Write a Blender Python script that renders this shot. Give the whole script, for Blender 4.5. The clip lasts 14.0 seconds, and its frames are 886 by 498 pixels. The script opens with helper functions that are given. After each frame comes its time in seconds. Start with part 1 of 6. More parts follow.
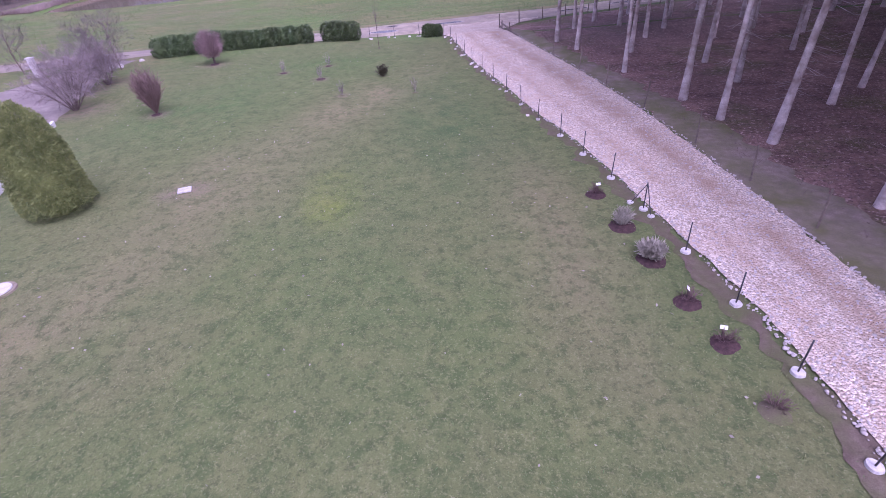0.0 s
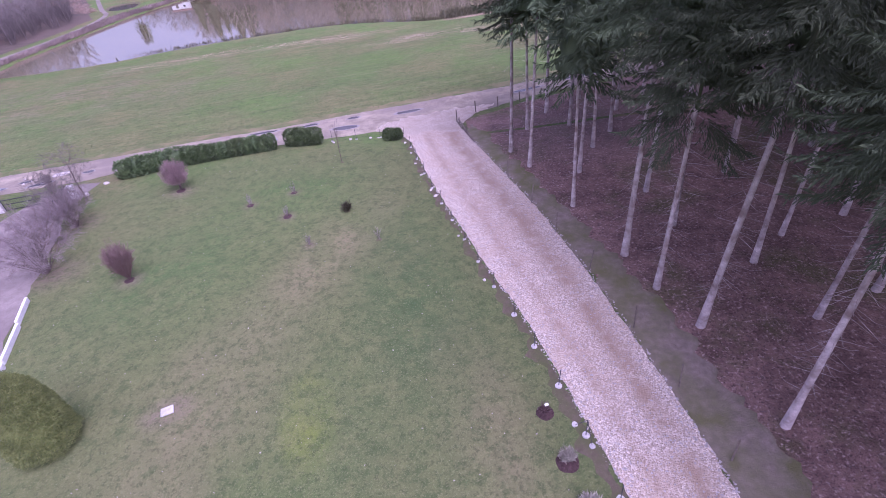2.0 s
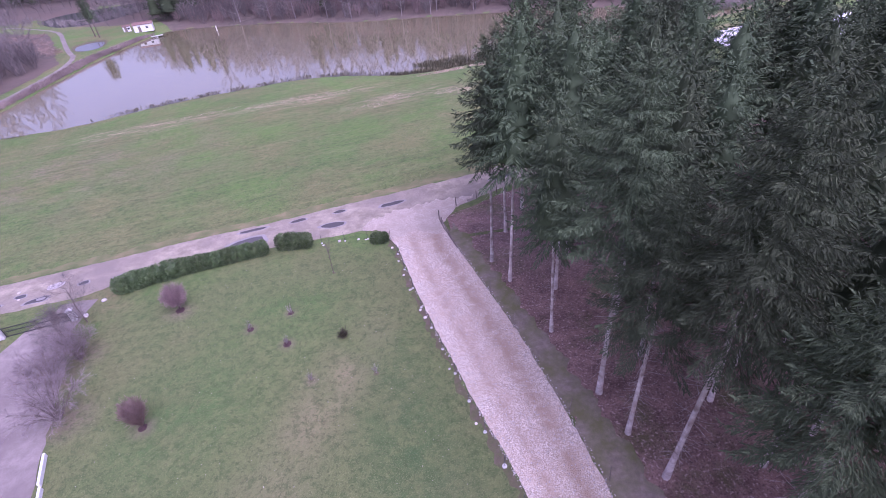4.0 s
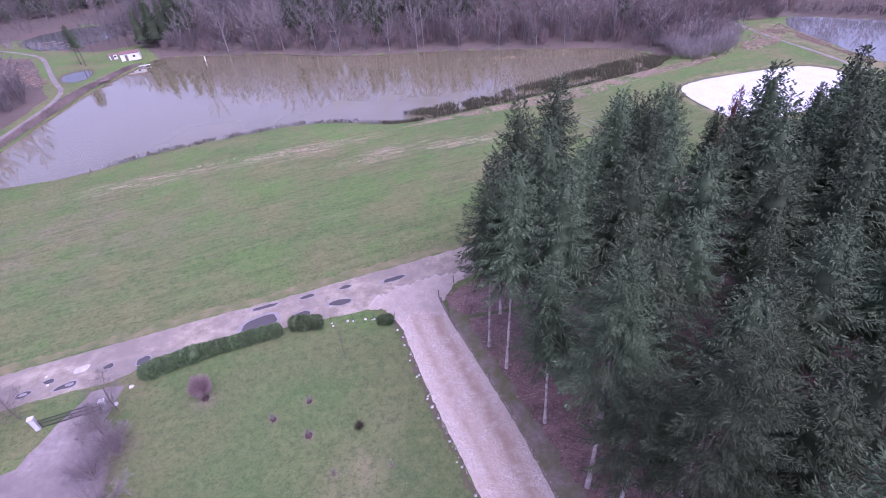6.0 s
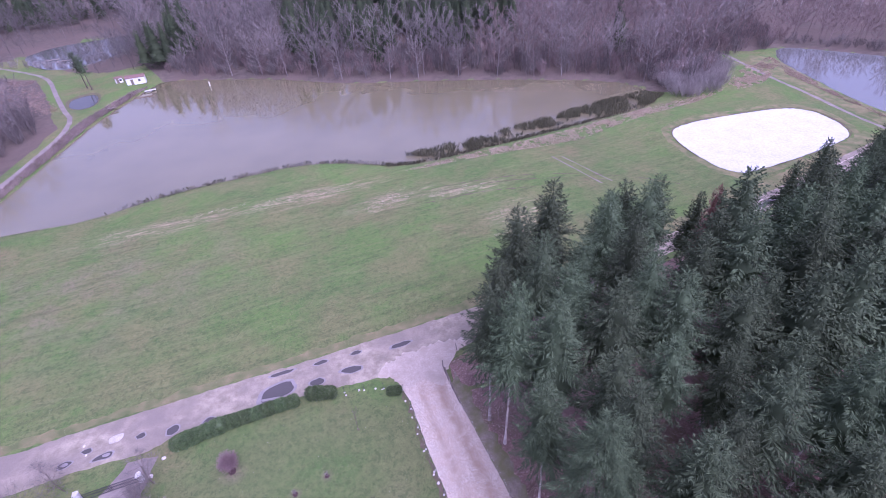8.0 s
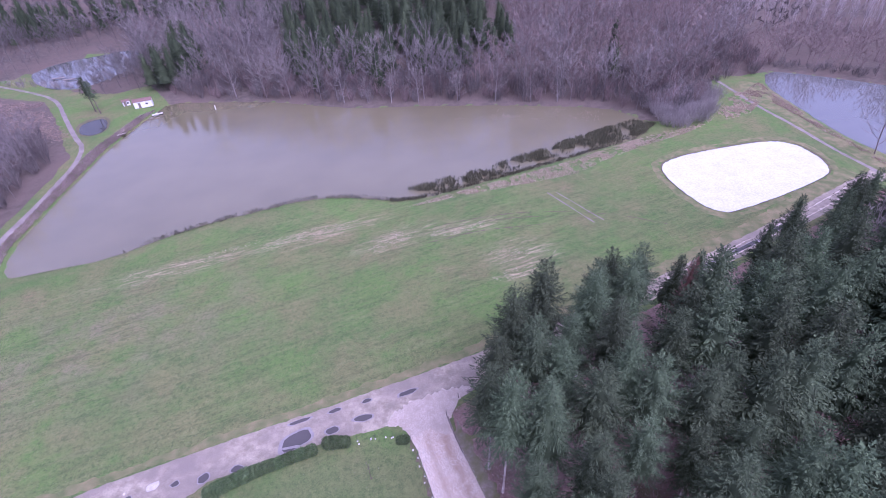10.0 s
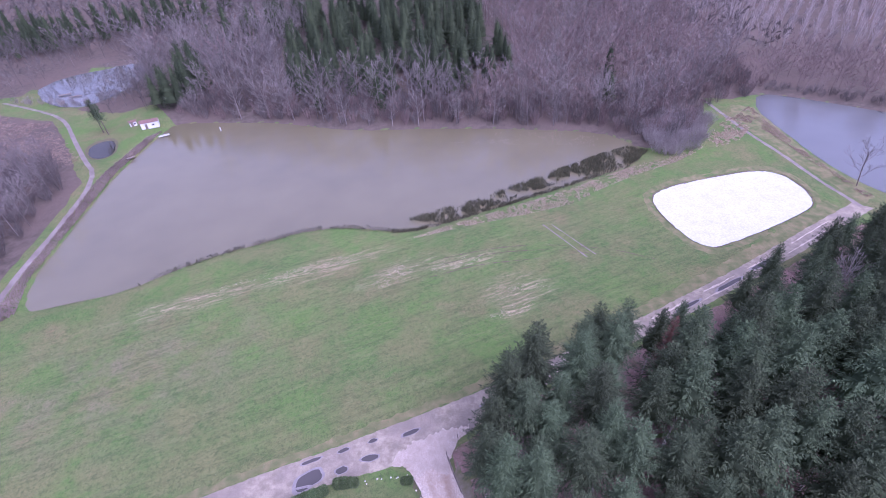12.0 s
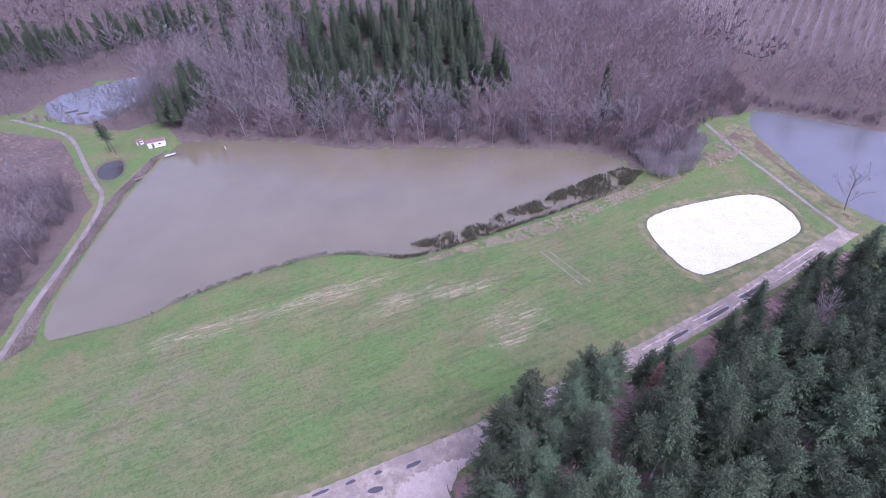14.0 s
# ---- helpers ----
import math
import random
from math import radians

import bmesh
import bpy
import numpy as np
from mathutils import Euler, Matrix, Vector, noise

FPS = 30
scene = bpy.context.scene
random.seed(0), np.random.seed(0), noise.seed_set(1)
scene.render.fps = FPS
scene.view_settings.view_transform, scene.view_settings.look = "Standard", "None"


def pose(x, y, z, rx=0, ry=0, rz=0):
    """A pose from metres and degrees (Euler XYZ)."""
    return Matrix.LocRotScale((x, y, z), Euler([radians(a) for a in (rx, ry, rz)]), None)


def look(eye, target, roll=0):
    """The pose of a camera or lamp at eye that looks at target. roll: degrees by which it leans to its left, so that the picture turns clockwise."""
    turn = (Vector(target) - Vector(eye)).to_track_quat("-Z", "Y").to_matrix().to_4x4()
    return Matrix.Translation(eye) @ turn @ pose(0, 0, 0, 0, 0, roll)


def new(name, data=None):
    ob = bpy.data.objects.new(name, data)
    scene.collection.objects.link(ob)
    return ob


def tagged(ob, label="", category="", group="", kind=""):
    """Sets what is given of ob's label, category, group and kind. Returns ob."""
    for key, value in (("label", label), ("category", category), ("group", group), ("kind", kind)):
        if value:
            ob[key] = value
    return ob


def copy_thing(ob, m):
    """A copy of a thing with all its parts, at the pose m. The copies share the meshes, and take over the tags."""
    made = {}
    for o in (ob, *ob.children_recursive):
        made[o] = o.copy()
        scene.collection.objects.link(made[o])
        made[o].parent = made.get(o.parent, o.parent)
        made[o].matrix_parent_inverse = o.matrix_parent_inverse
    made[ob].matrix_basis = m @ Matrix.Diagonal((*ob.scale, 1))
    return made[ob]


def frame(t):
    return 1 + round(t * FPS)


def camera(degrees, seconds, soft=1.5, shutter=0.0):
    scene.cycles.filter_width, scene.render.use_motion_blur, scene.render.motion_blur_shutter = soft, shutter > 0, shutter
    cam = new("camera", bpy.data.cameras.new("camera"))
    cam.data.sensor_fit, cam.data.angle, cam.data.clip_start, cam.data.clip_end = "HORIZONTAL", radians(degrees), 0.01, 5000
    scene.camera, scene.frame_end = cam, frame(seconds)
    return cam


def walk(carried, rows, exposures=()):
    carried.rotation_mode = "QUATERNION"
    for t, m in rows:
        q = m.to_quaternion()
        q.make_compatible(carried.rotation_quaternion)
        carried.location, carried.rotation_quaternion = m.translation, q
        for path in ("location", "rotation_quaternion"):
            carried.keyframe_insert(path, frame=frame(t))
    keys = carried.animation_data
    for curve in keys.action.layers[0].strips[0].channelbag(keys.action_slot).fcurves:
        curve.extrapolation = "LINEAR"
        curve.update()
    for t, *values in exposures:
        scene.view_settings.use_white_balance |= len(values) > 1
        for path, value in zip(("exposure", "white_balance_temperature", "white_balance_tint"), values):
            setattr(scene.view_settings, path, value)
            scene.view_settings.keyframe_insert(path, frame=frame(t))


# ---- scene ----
cam = camera(84.7, 14.0, soft=0.75)
PATH = [
    (0, (0.421, 12.965, 11.506), (0.36, 14.607, 10.366), -4.6),
    (0.5, (0.956, 13.89, 13.765), (0.9, 15.524, 12.612), -5.3),
    (1, (1.357, 14.935, 15.966), (1.318, 16.565, 14.808), -5.6),
    (1.5, (1.596, 15.927, 18.106), (1.574, 17.558, 16.948), -5.6),
    (2, (1.987, 16.859, 20.391), (2.018, 18.481, 19.222), -6.4),
    (2.5, (2.141, 17.645, 22.799), (2.219, 19.262, 21.624), -6.6),
    (3, (2.137, 18.353, 24.953), (2.234, 19.974, 23.787), -6.3),
    (3.5, (2.243, 19.278, 27.351), (2.351, 20.899, 26.185), -6.1),
    (4, (2.124, 19.914, 29.897), (2.258, 21.53, 28.727), -6.1),
    (6.5, (0.825, 21.912, 42.655), (1.049, 23.517, 41.483), -4.3),
    (7, (0.84, 22.572, 45.462), (1.066, 24.17, 44.281), -4.2),
    (7.5, (0.909, 23.092, 48.267), (1.136, 24.685, 47.079), -4.1),
    (8, (0.996, 23.519, 50.95), (1.223, 25.107, 49.756), -4.0),
    (8.5, (1.012, 23.878, 53.64), (1.24, 25.462, 52.44), -4.0),
    (11, (1.196, 25.113, 67.485), (1.428, 26.669, 66.251), -4.0),
    (11.5, (1.407, 25.574, 70.055), (1.639, 27.126, 68.815), -4.0),
    (12, (1.694, 25.983, 72.492), (1.924, 27.531, 71.247), -4.0),
    (12.5, (1.781, 26.233, 75.165), (2.01, 27.775, 73.912), -4.1),
    (13, (2.09, 26.751, 77.51), (2.317, 28.29, 76.252), -4.2),
    (13.5, (2.399, 27.262, 79.731), (2.624, 28.796, 78.468), -4.3),
    (14, (2.741, 27.726, 81.81), (2.962, 29.257, 80.541), -4.4),
]
walk(cam, [(t, look(eye, target, roll)) for t, eye, target, roll in PATH],
     exposures=[(0.0, 1.08, 5260, 61.0), (4.0, 1.08, 5200, 60.0), (7.0, 1.08, 5090, 57.0), (11.0, 1.08, 4980, 54.0), (14.0, 1.10, 5050, 48.0)])

# ---- world and sun: overcast winter day ----
world = bpy.data.worlds.new("overcast_sky")
scene.world = world
world.use_nodes = True
wn, wl = world.node_tree.nodes, world.node_tree.links
sky = wn.new("ShaderNodeTexSky")
sky.sky_type = "NISHITA"
sky.sun_disc = False
sky.sun_elevation, sky.sun_rotation = radians(58), radians(150)
sky.air_density, sky.dust_density, sky.ozone_density = 1.0, 6.0, 1.0
cloud = wn.new("ShaderNodeHueSaturation")  # thick even cloud: most of the blue is gone
cloud.inputs["Saturation"].default_value = 0.4
wl.new(sky.outputs[0], cloud.inputs["Color"])
wl.new(cloud.outputs[0], wn["Background"].inputs[0])
wn["Background"].inputs[1].default_value = 0.13
sun = new("sun", bpy.data.lights.new("sun", "SUN"))
sun.data.energy, sun.data.angle, sun.data.color = 0.6, radians(80), (1.0, 0.96, 0.92)
sun.matrix_world = look((0, 0, 50), (-0.5 * math.cos(radians(58)), 0.866 * math.cos(radians(58)), 50 - math.sin(radians(58))))

rnd = random.Random(7)
nrg = np.random.default_rng(7)


# ---- materials ----
def mat_base(name, rough=0.9, spec=0.3):
    m = bpy.data.materials.new(name)
    m.use_nodes = True
    nt = m.node_tree
    b = nt.nodes["Principled BSDF"]
    b.inputs["Roughness"].default_value = rough
    b.inputs["Specular IOR Level"].default_value = spec
    return m, nt, b


def coords(nt, kind="Object"):
    n = nt.nodes.new("ShaderNodeTexCoord")
    return n.outputs[kind]


def noise_fac(nt, vec, scale, detail=4.0, rough=0.6, lo=0.35, hi=0.65):
    n = nt.nodes.new("ShaderNodeTexNoise")
    n.inputs["Scale"].default_value, n.inputs["Detail"].default_value, n.inputs["Roughness"].default_value = scale, detail, rough
    nt.links.new(vec, n.inputs["Vector"])
    r = nt.nodes.new("ShaderNodeMapRange")
    r.inputs[1].default_value, r.inputs[2].default_value = lo, hi
    nt.links.new(n.outputs["Fac"], r.inputs[0])
    return r.outputs[0]


def mixc(nt, fac, a, b, blend="MIX"):
    n = nt.nodes.new("ShaderNodeMix")
    n.data_type, n.blend_type = "RGBA", blend
    for sock, v in ((n.inputs[0], fac), (n.inputs[6], a), (n.inputs[7], b)):
        if isinstance(v, (int, float)):
            sock.default_value = v
        elif isinstance(v, tuple):
            sock.default_value = (*v, 1.0)
        else:
            nt.links.new(v, sock)
    return n.outputs[2]


def mathn(nt, op, a, b=0.0):
    n = nt.nodes.new("ShaderNodeMath")
    n.operation = op
    n.use_clamp = op in ("MULTIPLY", "ADD", "SUBTRACT")
    for sock, v in ((n.inputs[0], a), (n.inputs[1], b)):
        if isinstance(v, (int, float)):
            sock.default_value = v
        else:
            nt.links.new(v, sock)
    return n.outputs[0]


def ellipse(nt, vec, cx, cy, rx, ry, turn, soft=0.6):
    """1 in the middle of an ellipse on the ground, 0 outside."""
    mp = nt.nodes.new("ShaderNodeMapping")
    mp.vector_type = "TEXTURE"
    mp.inputs["Location"].default_value = (cx, cy, 0)
    mp.inputs["Rotation"].default_value = (0, 0, radians(turn))
    mp.inputs["Scale"].default_value = (rx, ry, 1000)
    nt.links.new(vec, mp.inputs["Vector"])
    ln = nt.nodes.new("ShaderNodeVectorMath")
    ln.operation = "LENGTH"
    nt.links.new(mp.outputs[0], ln.inputs[0])
    r = nt.nodes.new("ShaderNodeMapRange")
    r.inputs[1].default_value, r.inputs[2].default_value = 1.0, 1.0 - soft
    nt.links.new(ln.outputs["Value"], r.inputs[0])
    return r.outputs[0]


def bump(nt, b, height, strength=0.4, dist=0.05):
    n = nt.nodes.new("ShaderNodeBump")
    n.inputs["Strength"].default_value, n.inputs["Distance"].default_value = strength, dist
    nt.links.new(height, n.inputs["Height"])
    nt.links.new(n.outputs[0], b.inputs["Normal"])


def simple(name, c1, c2, scale=3.0, rough=0.9, spec=0.3, bumpy=0.0, rand=0.0, metal=0.0, c3=None, scale3=0.5):
    """Two or three colours broken up by noise, with grain; rand: how much single pieces differ."""
    m, nt, b = mat_base(name, rough, spec)
    vec = coords(nt)
    col = mixc(nt, noise_fac(nt, vec, scale), c1, c2)
    if c3:
        col = mixc(nt, noise_fac(nt, vec, scale3, 3), col, c3)
    col = mixc(nt, mathn(nt, "MULTIPLY", noise_fac(nt, vec, scale * 9, 2, 0.7), 0.35), col, tuple(v * 0.45 for v in c1))
    if rand:
        oi = nt.nodes.new("ShaderNodeObjectInfo")
        hs = nt.nodes.new("ShaderNodeHueSaturation")
        r = nt.nodes.new("ShaderNodeMapRange")
        r.inputs[3].default_value, r.inputs[4].default_value = 1 - rand, 1 + rand
        nt.links.new(oi.outputs["Random"], r.inputs[0])
        nt.links.new(r.outputs[0], hs.inputs["Value"])
        nt.links.new(col, hs.inputs["Color"])
        col = hs.outputs[0]
    nt.links.new(col, b.inputs["Base Color"])
    b.inputs["Metallic"].default_value = metal
    if bumpy:
        bump(nt, b, noise_fac(nt, vec, scale * 4, 5, 0.7, 0.0, 1.0), bumpy)
    return m


def foliage(name, c1, c2, spread=0.35, scale=1.2, gloss=0.55, patch=0.5):
    """Leaves: each loose leaf differs a little, whole plants differ too."""
    m, nt, b = mat_base(name, gloss, 0.25)
    geo = nt.nodes.new("ShaderNodeNewGeometry")
    oi = nt.nodes.new("ShaderNodeObjectInfo")
    col = mixc(nt, geo.outputs["Random Per Island"], c1, c2)
    col = mixc(nt, mathn(nt, "MULTIPLY", noise_fac(nt, coords(nt), scale, 2), patch), col, tuple(v * 0.6 for v in c1))
    hs = nt.nodes.new("ShaderNodeHueSaturation")
    r = nt.nodes.new("ShaderNodeMapRange")
    r.inputs[3].default_value, r.inputs[4].default_value = 1 - spread, 1 + spread
    nt.links.new(oi.outputs["Random"], r.inputs[0])
    nt.links.new(r.outputs[0], hs.inputs["Value"])
    r2 = nt.nodes.new("ShaderNodeMapRange")
    r2.inputs[3].default_value, r2.inputs[4].default_value = 0.5 - spread * 0.07, 0.5 + spread * 0.03
    fr = mathn(nt, "FRACT", mathn(nt, "MULTIPLY", oi.outputs["Random"], 1.0))
    nt.links.new(fr, r2.inputs[0])
    nt.links.new(r2.outputs[0], hs.inputs["Hue"])
    nt.links.new(col, hs.inputs["Color"])
    nt.links.new(hs.outputs[0], b.inputs["Base Color"])
    return m


def stretched(nt, vec, turn, along, across, scale, detail, rough, lo, hi):
    """Noise drawn out into streaks that run at an angle over the ground."""
    mp = nt.nodes.new("ShaderNodeMapping")
    mp.vector_type = "TEXTURE"
    mp.inputs["Rotation"].default_value, mp.inputs["Scale"].default_value = (0, 0, radians(turn)), (along, across, 1)
    nt.links.new(vec, mp.inputs["Vector"])
    return noise_fac(nt, mp.outputs[0], scale, detail, rough, lo, hi)


def grass_material():
    m, nt, b = mat_base("winter_grass", 0.95, 0.15)
    vec = coords(nt)

    def over(col, fac, weight, colour):
        return mixc(nt, mathn(nt, "MULTIPLY", fac, weight), col, colour)

    def both(f, g):
        return mathn(nt, "MULTIPLY", f, g)

    col = mixc(nt, noise_fac(nt, vec, 0.045, 4, 0.6, 0.38, 0.62), (0.098, 0.172, 0.040), (0.074, 0.128, 0.038))
    # thin olive and bare brown places, most of them on the western half of the meadow
    col = over(col, noise_fac(nt, vec, 0.09, 6, 0.68, 0.44, 0.62), 0.85, (0.172, 0.164, 0.070))
    west = ellipse(nt, vec, -52, 92, 42, 22, 10, 0.8)
    col = over(col, both(west, noise_fac(nt, vec, 0.13, 6, 0.72, 0.44, 0.62)), 0.85, (0.205, 0.165, 0.105))
    col = over(col, noise_fac(nt, vec, 0.06, 5, 0.7, 0.53, 0.68), 0.75, (0.205, 0.150, 0.085))
    # mowing lines that run with the road
    meadow = ellipse(nt, vec, 5, 95, 120, 36, 8, 0.2)
    col = over(col, both(meadow, stretched(nt, vec, 13, 9.0, 1.0, 0.9, 5, 0.7, 0.48, 0.66)), 0.55, (0.058, 0.085, 0.032))
    col = over(col, both(meadow, stretched(nt, vec, 12, 7.0, 0.7, 0.8, 5, 0.7, 0.52, 0.70)), 0.50, (0.195, 0.200, 0.090))
    # mown lawn: a duller green, with a worn pale run across it and deeper green on both sides
    lawn = ellipse(nt, vec, -8, 34, 26, 29, 8, 0.15)
    col = over(col, lawn, 0.75, (0.104, 0.126, 0.049))
    soft = noise_fac(nt, vec, 0.35, 5, 0.65, 0.28, 0.62)
    for cx, cy, rx, ry, turn, weight, colour in (
            (0.2, 38.5, 4.2, 12.0, 12, 0.95, (0.048, 0.096, 0.033)), (-15.5, 43, 7.0, 9.0, -20, 0.85, (0.058, 0.122, 0.034)), (-8.5, 53, 9.0, 5.0, 10, 0.75, (0.066, 0.130, 0.034)),
            (-2.0, 25, 4.0, 8.0, 10, 0.40, (0.072, 0.120, 0.040)), (-9.8, 32, 4.6, 11.0, -17, 0.75, (0.195, 0.175, 0.094)), (-4.6, 43.5, 3.4, 9.5, -27, 0.85, (0.205, 0.180, 0.096)),
            (3.6, 27, 2.8, 10.0, 8, 0.8, (0.180, 0.162, 0.085)), (-4.6, 30.5, 1.5, 3.2, 10, 0.85, (0.170, 0.215, 0.036)), (-12.0, 23, 6.0, 4.0, 0, 0.75, (0.185, 0.165, 0.088))):
        col = over(col, both(ellipse(nt, vec, cx, cy, rx, ry, turn, 0.85), soft), weight, colour)
    # trodden earth round the slab
    col = over(col, both(ellipse(nt, vec, -11.35, 31.9, 1.5, 1.1, 20, 0.9), noise_fac(nt, vec, 3.0, 5, 0.8, 0.25, 0.55)), 0.9, (0.21, 0.15, 0.125))
    # bare earth under the shrubs
    for cx, cy, rx, ry in ((-24.0, 44.6, 3.0, 2.6), (-26.0, 48.4, 2.6, 2.4), (-25.2, 51.0, 2.2, 2.2), (-18.7, 54.7, 1.7, 1.5), (-17.8, 42.8, 1.2, 1.1), (-12.0, 51.1, 0.8, 0.8), (-8.7, 48.7, 0.9, 0.9), (-8.8, 52.4, 0.75, 0.75), (-6.5, 44.6, 0.7, 0.7)):
        col = over(col, both(ellipse(nt, vec, cx, cy, rx, ry, 0, 0.9), noise_fac(nt, vec, 2.0, 5, 0.75, 0.25, 0.55)), 0.85, (0.185, 0.130, 0.108))
    # cut straw left lying on the meadow, in thin broken lines
    streak = stretched(nt, vec, 11, 4.2, 0.55, 0.75, 6, 0.75, 0.50, 0.60)
    faint = stretched(nt, vec, 9, 6.0, 1.2, 0.5, 5, 0.7, 0.42, 0.66)
    for e in ((-13, 115.5, 20, 4.2, 12), (5, 109.5, 13, 5.5, 14), (19, 109.5, 11, 4.0, 4), (28, 97, 10, 7, -5), (-42, 111, 20, 3.6, 9), (24.5, 91.5, 6, 2.5, 8)):
        z = ellipse(nt, vec, *e, 0.75)
        col = over(col, both(z, faint), 0.75, (0.225, 0.185, 0.110))
        col = over(col, both(z, streak), 0.8, (0.42, 0.33, 0.215))
    # tufts
    col = over(col, noise_fac(nt, vec, 0.9, 5, 0.75, 0.48, 0.66), 0.40, (0.185, 0.190, 0.078))
    col = over(col, noise_fac(nt, vec, 1.7, 4, 0.75, 0.50, 0.60), 0.55, (0.056, 0.090, 0.030))
    col = over(col, noise_fac(nt, vec, 4.0, 3, 0.75, 0.52, 0.64), 0.55, (0.050, 0.070, 0.026))
    col = over(col, noise_fac(nt, vec, 12.0, 3, 0.8, 0.52, 0.68), 0.50, (0.240, 0.240, 0.125))
    col = over(col, noise_fac(nt, vec, 28.0, 2, 0.8, 0.5, 0.70), 0.45, (0.045, 0.060, 0.022))
    nt.links.new(col, b.inputs["Base Color"])
    bump(nt, b, noise_fac(nt, vec, 14.0, 5, 0.8, 0.0, 1.0), 0.6, 0.06)
    return m


def litter_material():
    """Needles, twigs and moss on the forest floor."""
    m, nt, b = mat_base("leaf_litter", 0.95, 0.2)
    vec = coords(nt)
    col = mixc(nt, noise_fac(nt, vec, 0.7, 6, 0.75, 0.35, 0.65), (0.135, 0.084, 0.068), (0.310, 0.198, 0.165))
    col = mixc(nt, mathn(nt, "MULTIPLY", noise_fac(nt, vec, 0.22, 5, 0.7, 0.50, 0.64), 0.8), col, (0.120, 0.118, 0.050))
    col = mixc(nt, mathn(nt, "MULTIPLY", ellipse(nt, vec, 17, 58, 10, 9, 0, 0.7), 0.5), col, (0.27, 0.20, 0.175))
    col = mixc(nt, mathn(nt, "MULTIPLY", noise_fac(nt, vec, 5.0, 4, 0.8, 0.54, 0.66), 0.9), col, (0.54, 0.41, 0.36))
    col = mixc(nt, mathn(nt, "MULTIPLY", noise_fac(nt, vec, 8.0, 4, 0.8, 0.50, 0.64), 0.7), col, (0.045, 0.028, 0.024))
    nt.links.new(col, b.inputs["Base Color"])
    bump(nt, b, noise_fac(nt, vec, 6.0, 6, 0.8, 0.0, 1.0), 0.9, 0.12)
    return m


def water_material(name, colour, rough, ripple, scale, ior=1.62, spec=1.0):
    m, nt, b = mat_base(name, rough, spec)
    vec = coords(nt)
    col = mixc(nt, noise_fac(nt, vec, 0.03, 3), colour, tuple(v * 0.85 for v in colour))
    nt.links.new(col, b.inputs["Base Color"])
    b.inputs["IOR"].default_value = ior
    bump(nt, b, noise_fac(nt, vec, scale, 3, 0.6, 0.0, 1.0), ripple, 0.1)
    return m


M_GRASS = grass_material()
def gravel_material(name, light, dark, soil, wear, scale=19.0, tracks=None):
    """Broken stone: every chip has its own shade, with soil showing between."""
    m, nt, b = mat_base(name, 0.9, 0.3)
    vec = coords(nt)
    vo = nt.nodes.new("ShaderNodeTexVoronoi")
    vo.inputs["Scale"].default_value = scale
    nt.links.new(vec, vo.inputs["Vector"])
    sep = nt.nodes.new("ShaderNodeSeparateColor")
    nt.links.new(vo.outputs["Color"], sep.inputs[0])
    col = mixc(nt, sep.outputs[0], dark, light)
    col = mixc(nt, mathn(nt, "MULTIPLY", noise_fac(nt, vec, 0.6, 5, 0.7, 0.42, 0.66), wear), col, soil)
    col = mixc(nt, mathn(nt, "MULTIPLY", noise_fac(nt, vec, scale * 0.22, 5, 0.8, 0.48, 0.70), 0.40), col, tuple(v * 0.62 for v in soil))
    if tracks:  # earthy wheel tracks, by the share of the lane's width
        at = nt.nodes.new("ShaderNodeAttribute")
        at.attribute_name = "across"
        ramp = nt.nodes.new("ShaderNodeValToRGB")
        nt.links.new(at.outputs["Fac"], ramp.inputs[0])
        el = ramp.color_ramp.elements
        el[0].position, el[0].color = 0.16, (0, 0, 0, 1)
        el[1].position, el[1].color = 0.90, (0, 0, 0, 1)
        for pos, v in ((0.30, 0.75), (0.42, 0.15), (0.55, 0.2), (0.70, 1.0), (0.80, 0.7)):
            el.new(pos).color = (v, v, v, 1)
        col = mixc(nt, mathn(nt, "MULTIPLY", mathn(nt, "MULTIPLY", ramp.outputs[0], noise_fac(nt, vec, 0.9, 5, 0.7, 0.28, 0.55)), 0.85), col, tracks)
    gap = nt.nodes.new("ShaderNodeMapRange")
    gap.inputs[1].default_value, gap.inputs[2].default_value = 0.40, 0.70
    nt.links.new(vo.outputs["Distance"], gap.inputs[0])
    col = mixc(nt, mathn(nt, "MULTIPLY", gap.outputs[0], 0.22), col, tuple(v * 0.4 for v in soil))
    nt.links.new(col, b.inputs["Base Color"])
    inv = mathn(nt, "SUBTRACT", 1.0, vo.outputs["Distance"])
    bump(nt, b, inv, 0.9, 0.08)
    return m


M_GRAVEL = gravel_material("crushed_limestone", (0.90, 0.81, 0.685), (0.34, 0.27, 0.20), (0.55, 0.42, 0.305), 0.6, 18.0, (0.38, 0.265, 0.175))
# gravel of the lane mouth; its paleness also paints glints on the road
M_MOUTH = gravel_material("trodden_gravel_and_glint", (0.70, 0.61, 0.50), (0.42, 0.35, 0.275), (0.45, 0.365, 0.28), 0.9, 24.0)
M_STONE = simple("limestone_chip", (0.46, 0.41, 0.37), (0.68, 0.63, 0.59), 5.0, 0.85, 0.3, 0.3, rand=0.25)
M_ROAD = simple("worn_track_surface", (0.225, 0.190, 0.136), (0.395, 0.340, 0.250), 0.9, 0.85, 0.35, 0.5, c3=(0.215, 0.180, 0.145), scale3=0.22)
M_EARTH = simple("bare_earth", (0.205, 0.168, 0.134), (0.305, 0.252, 0.206), 3.0, 0.95, 0.2, 0.8, c3=(0.150, 0.152, 0.064), scale3=0.55)
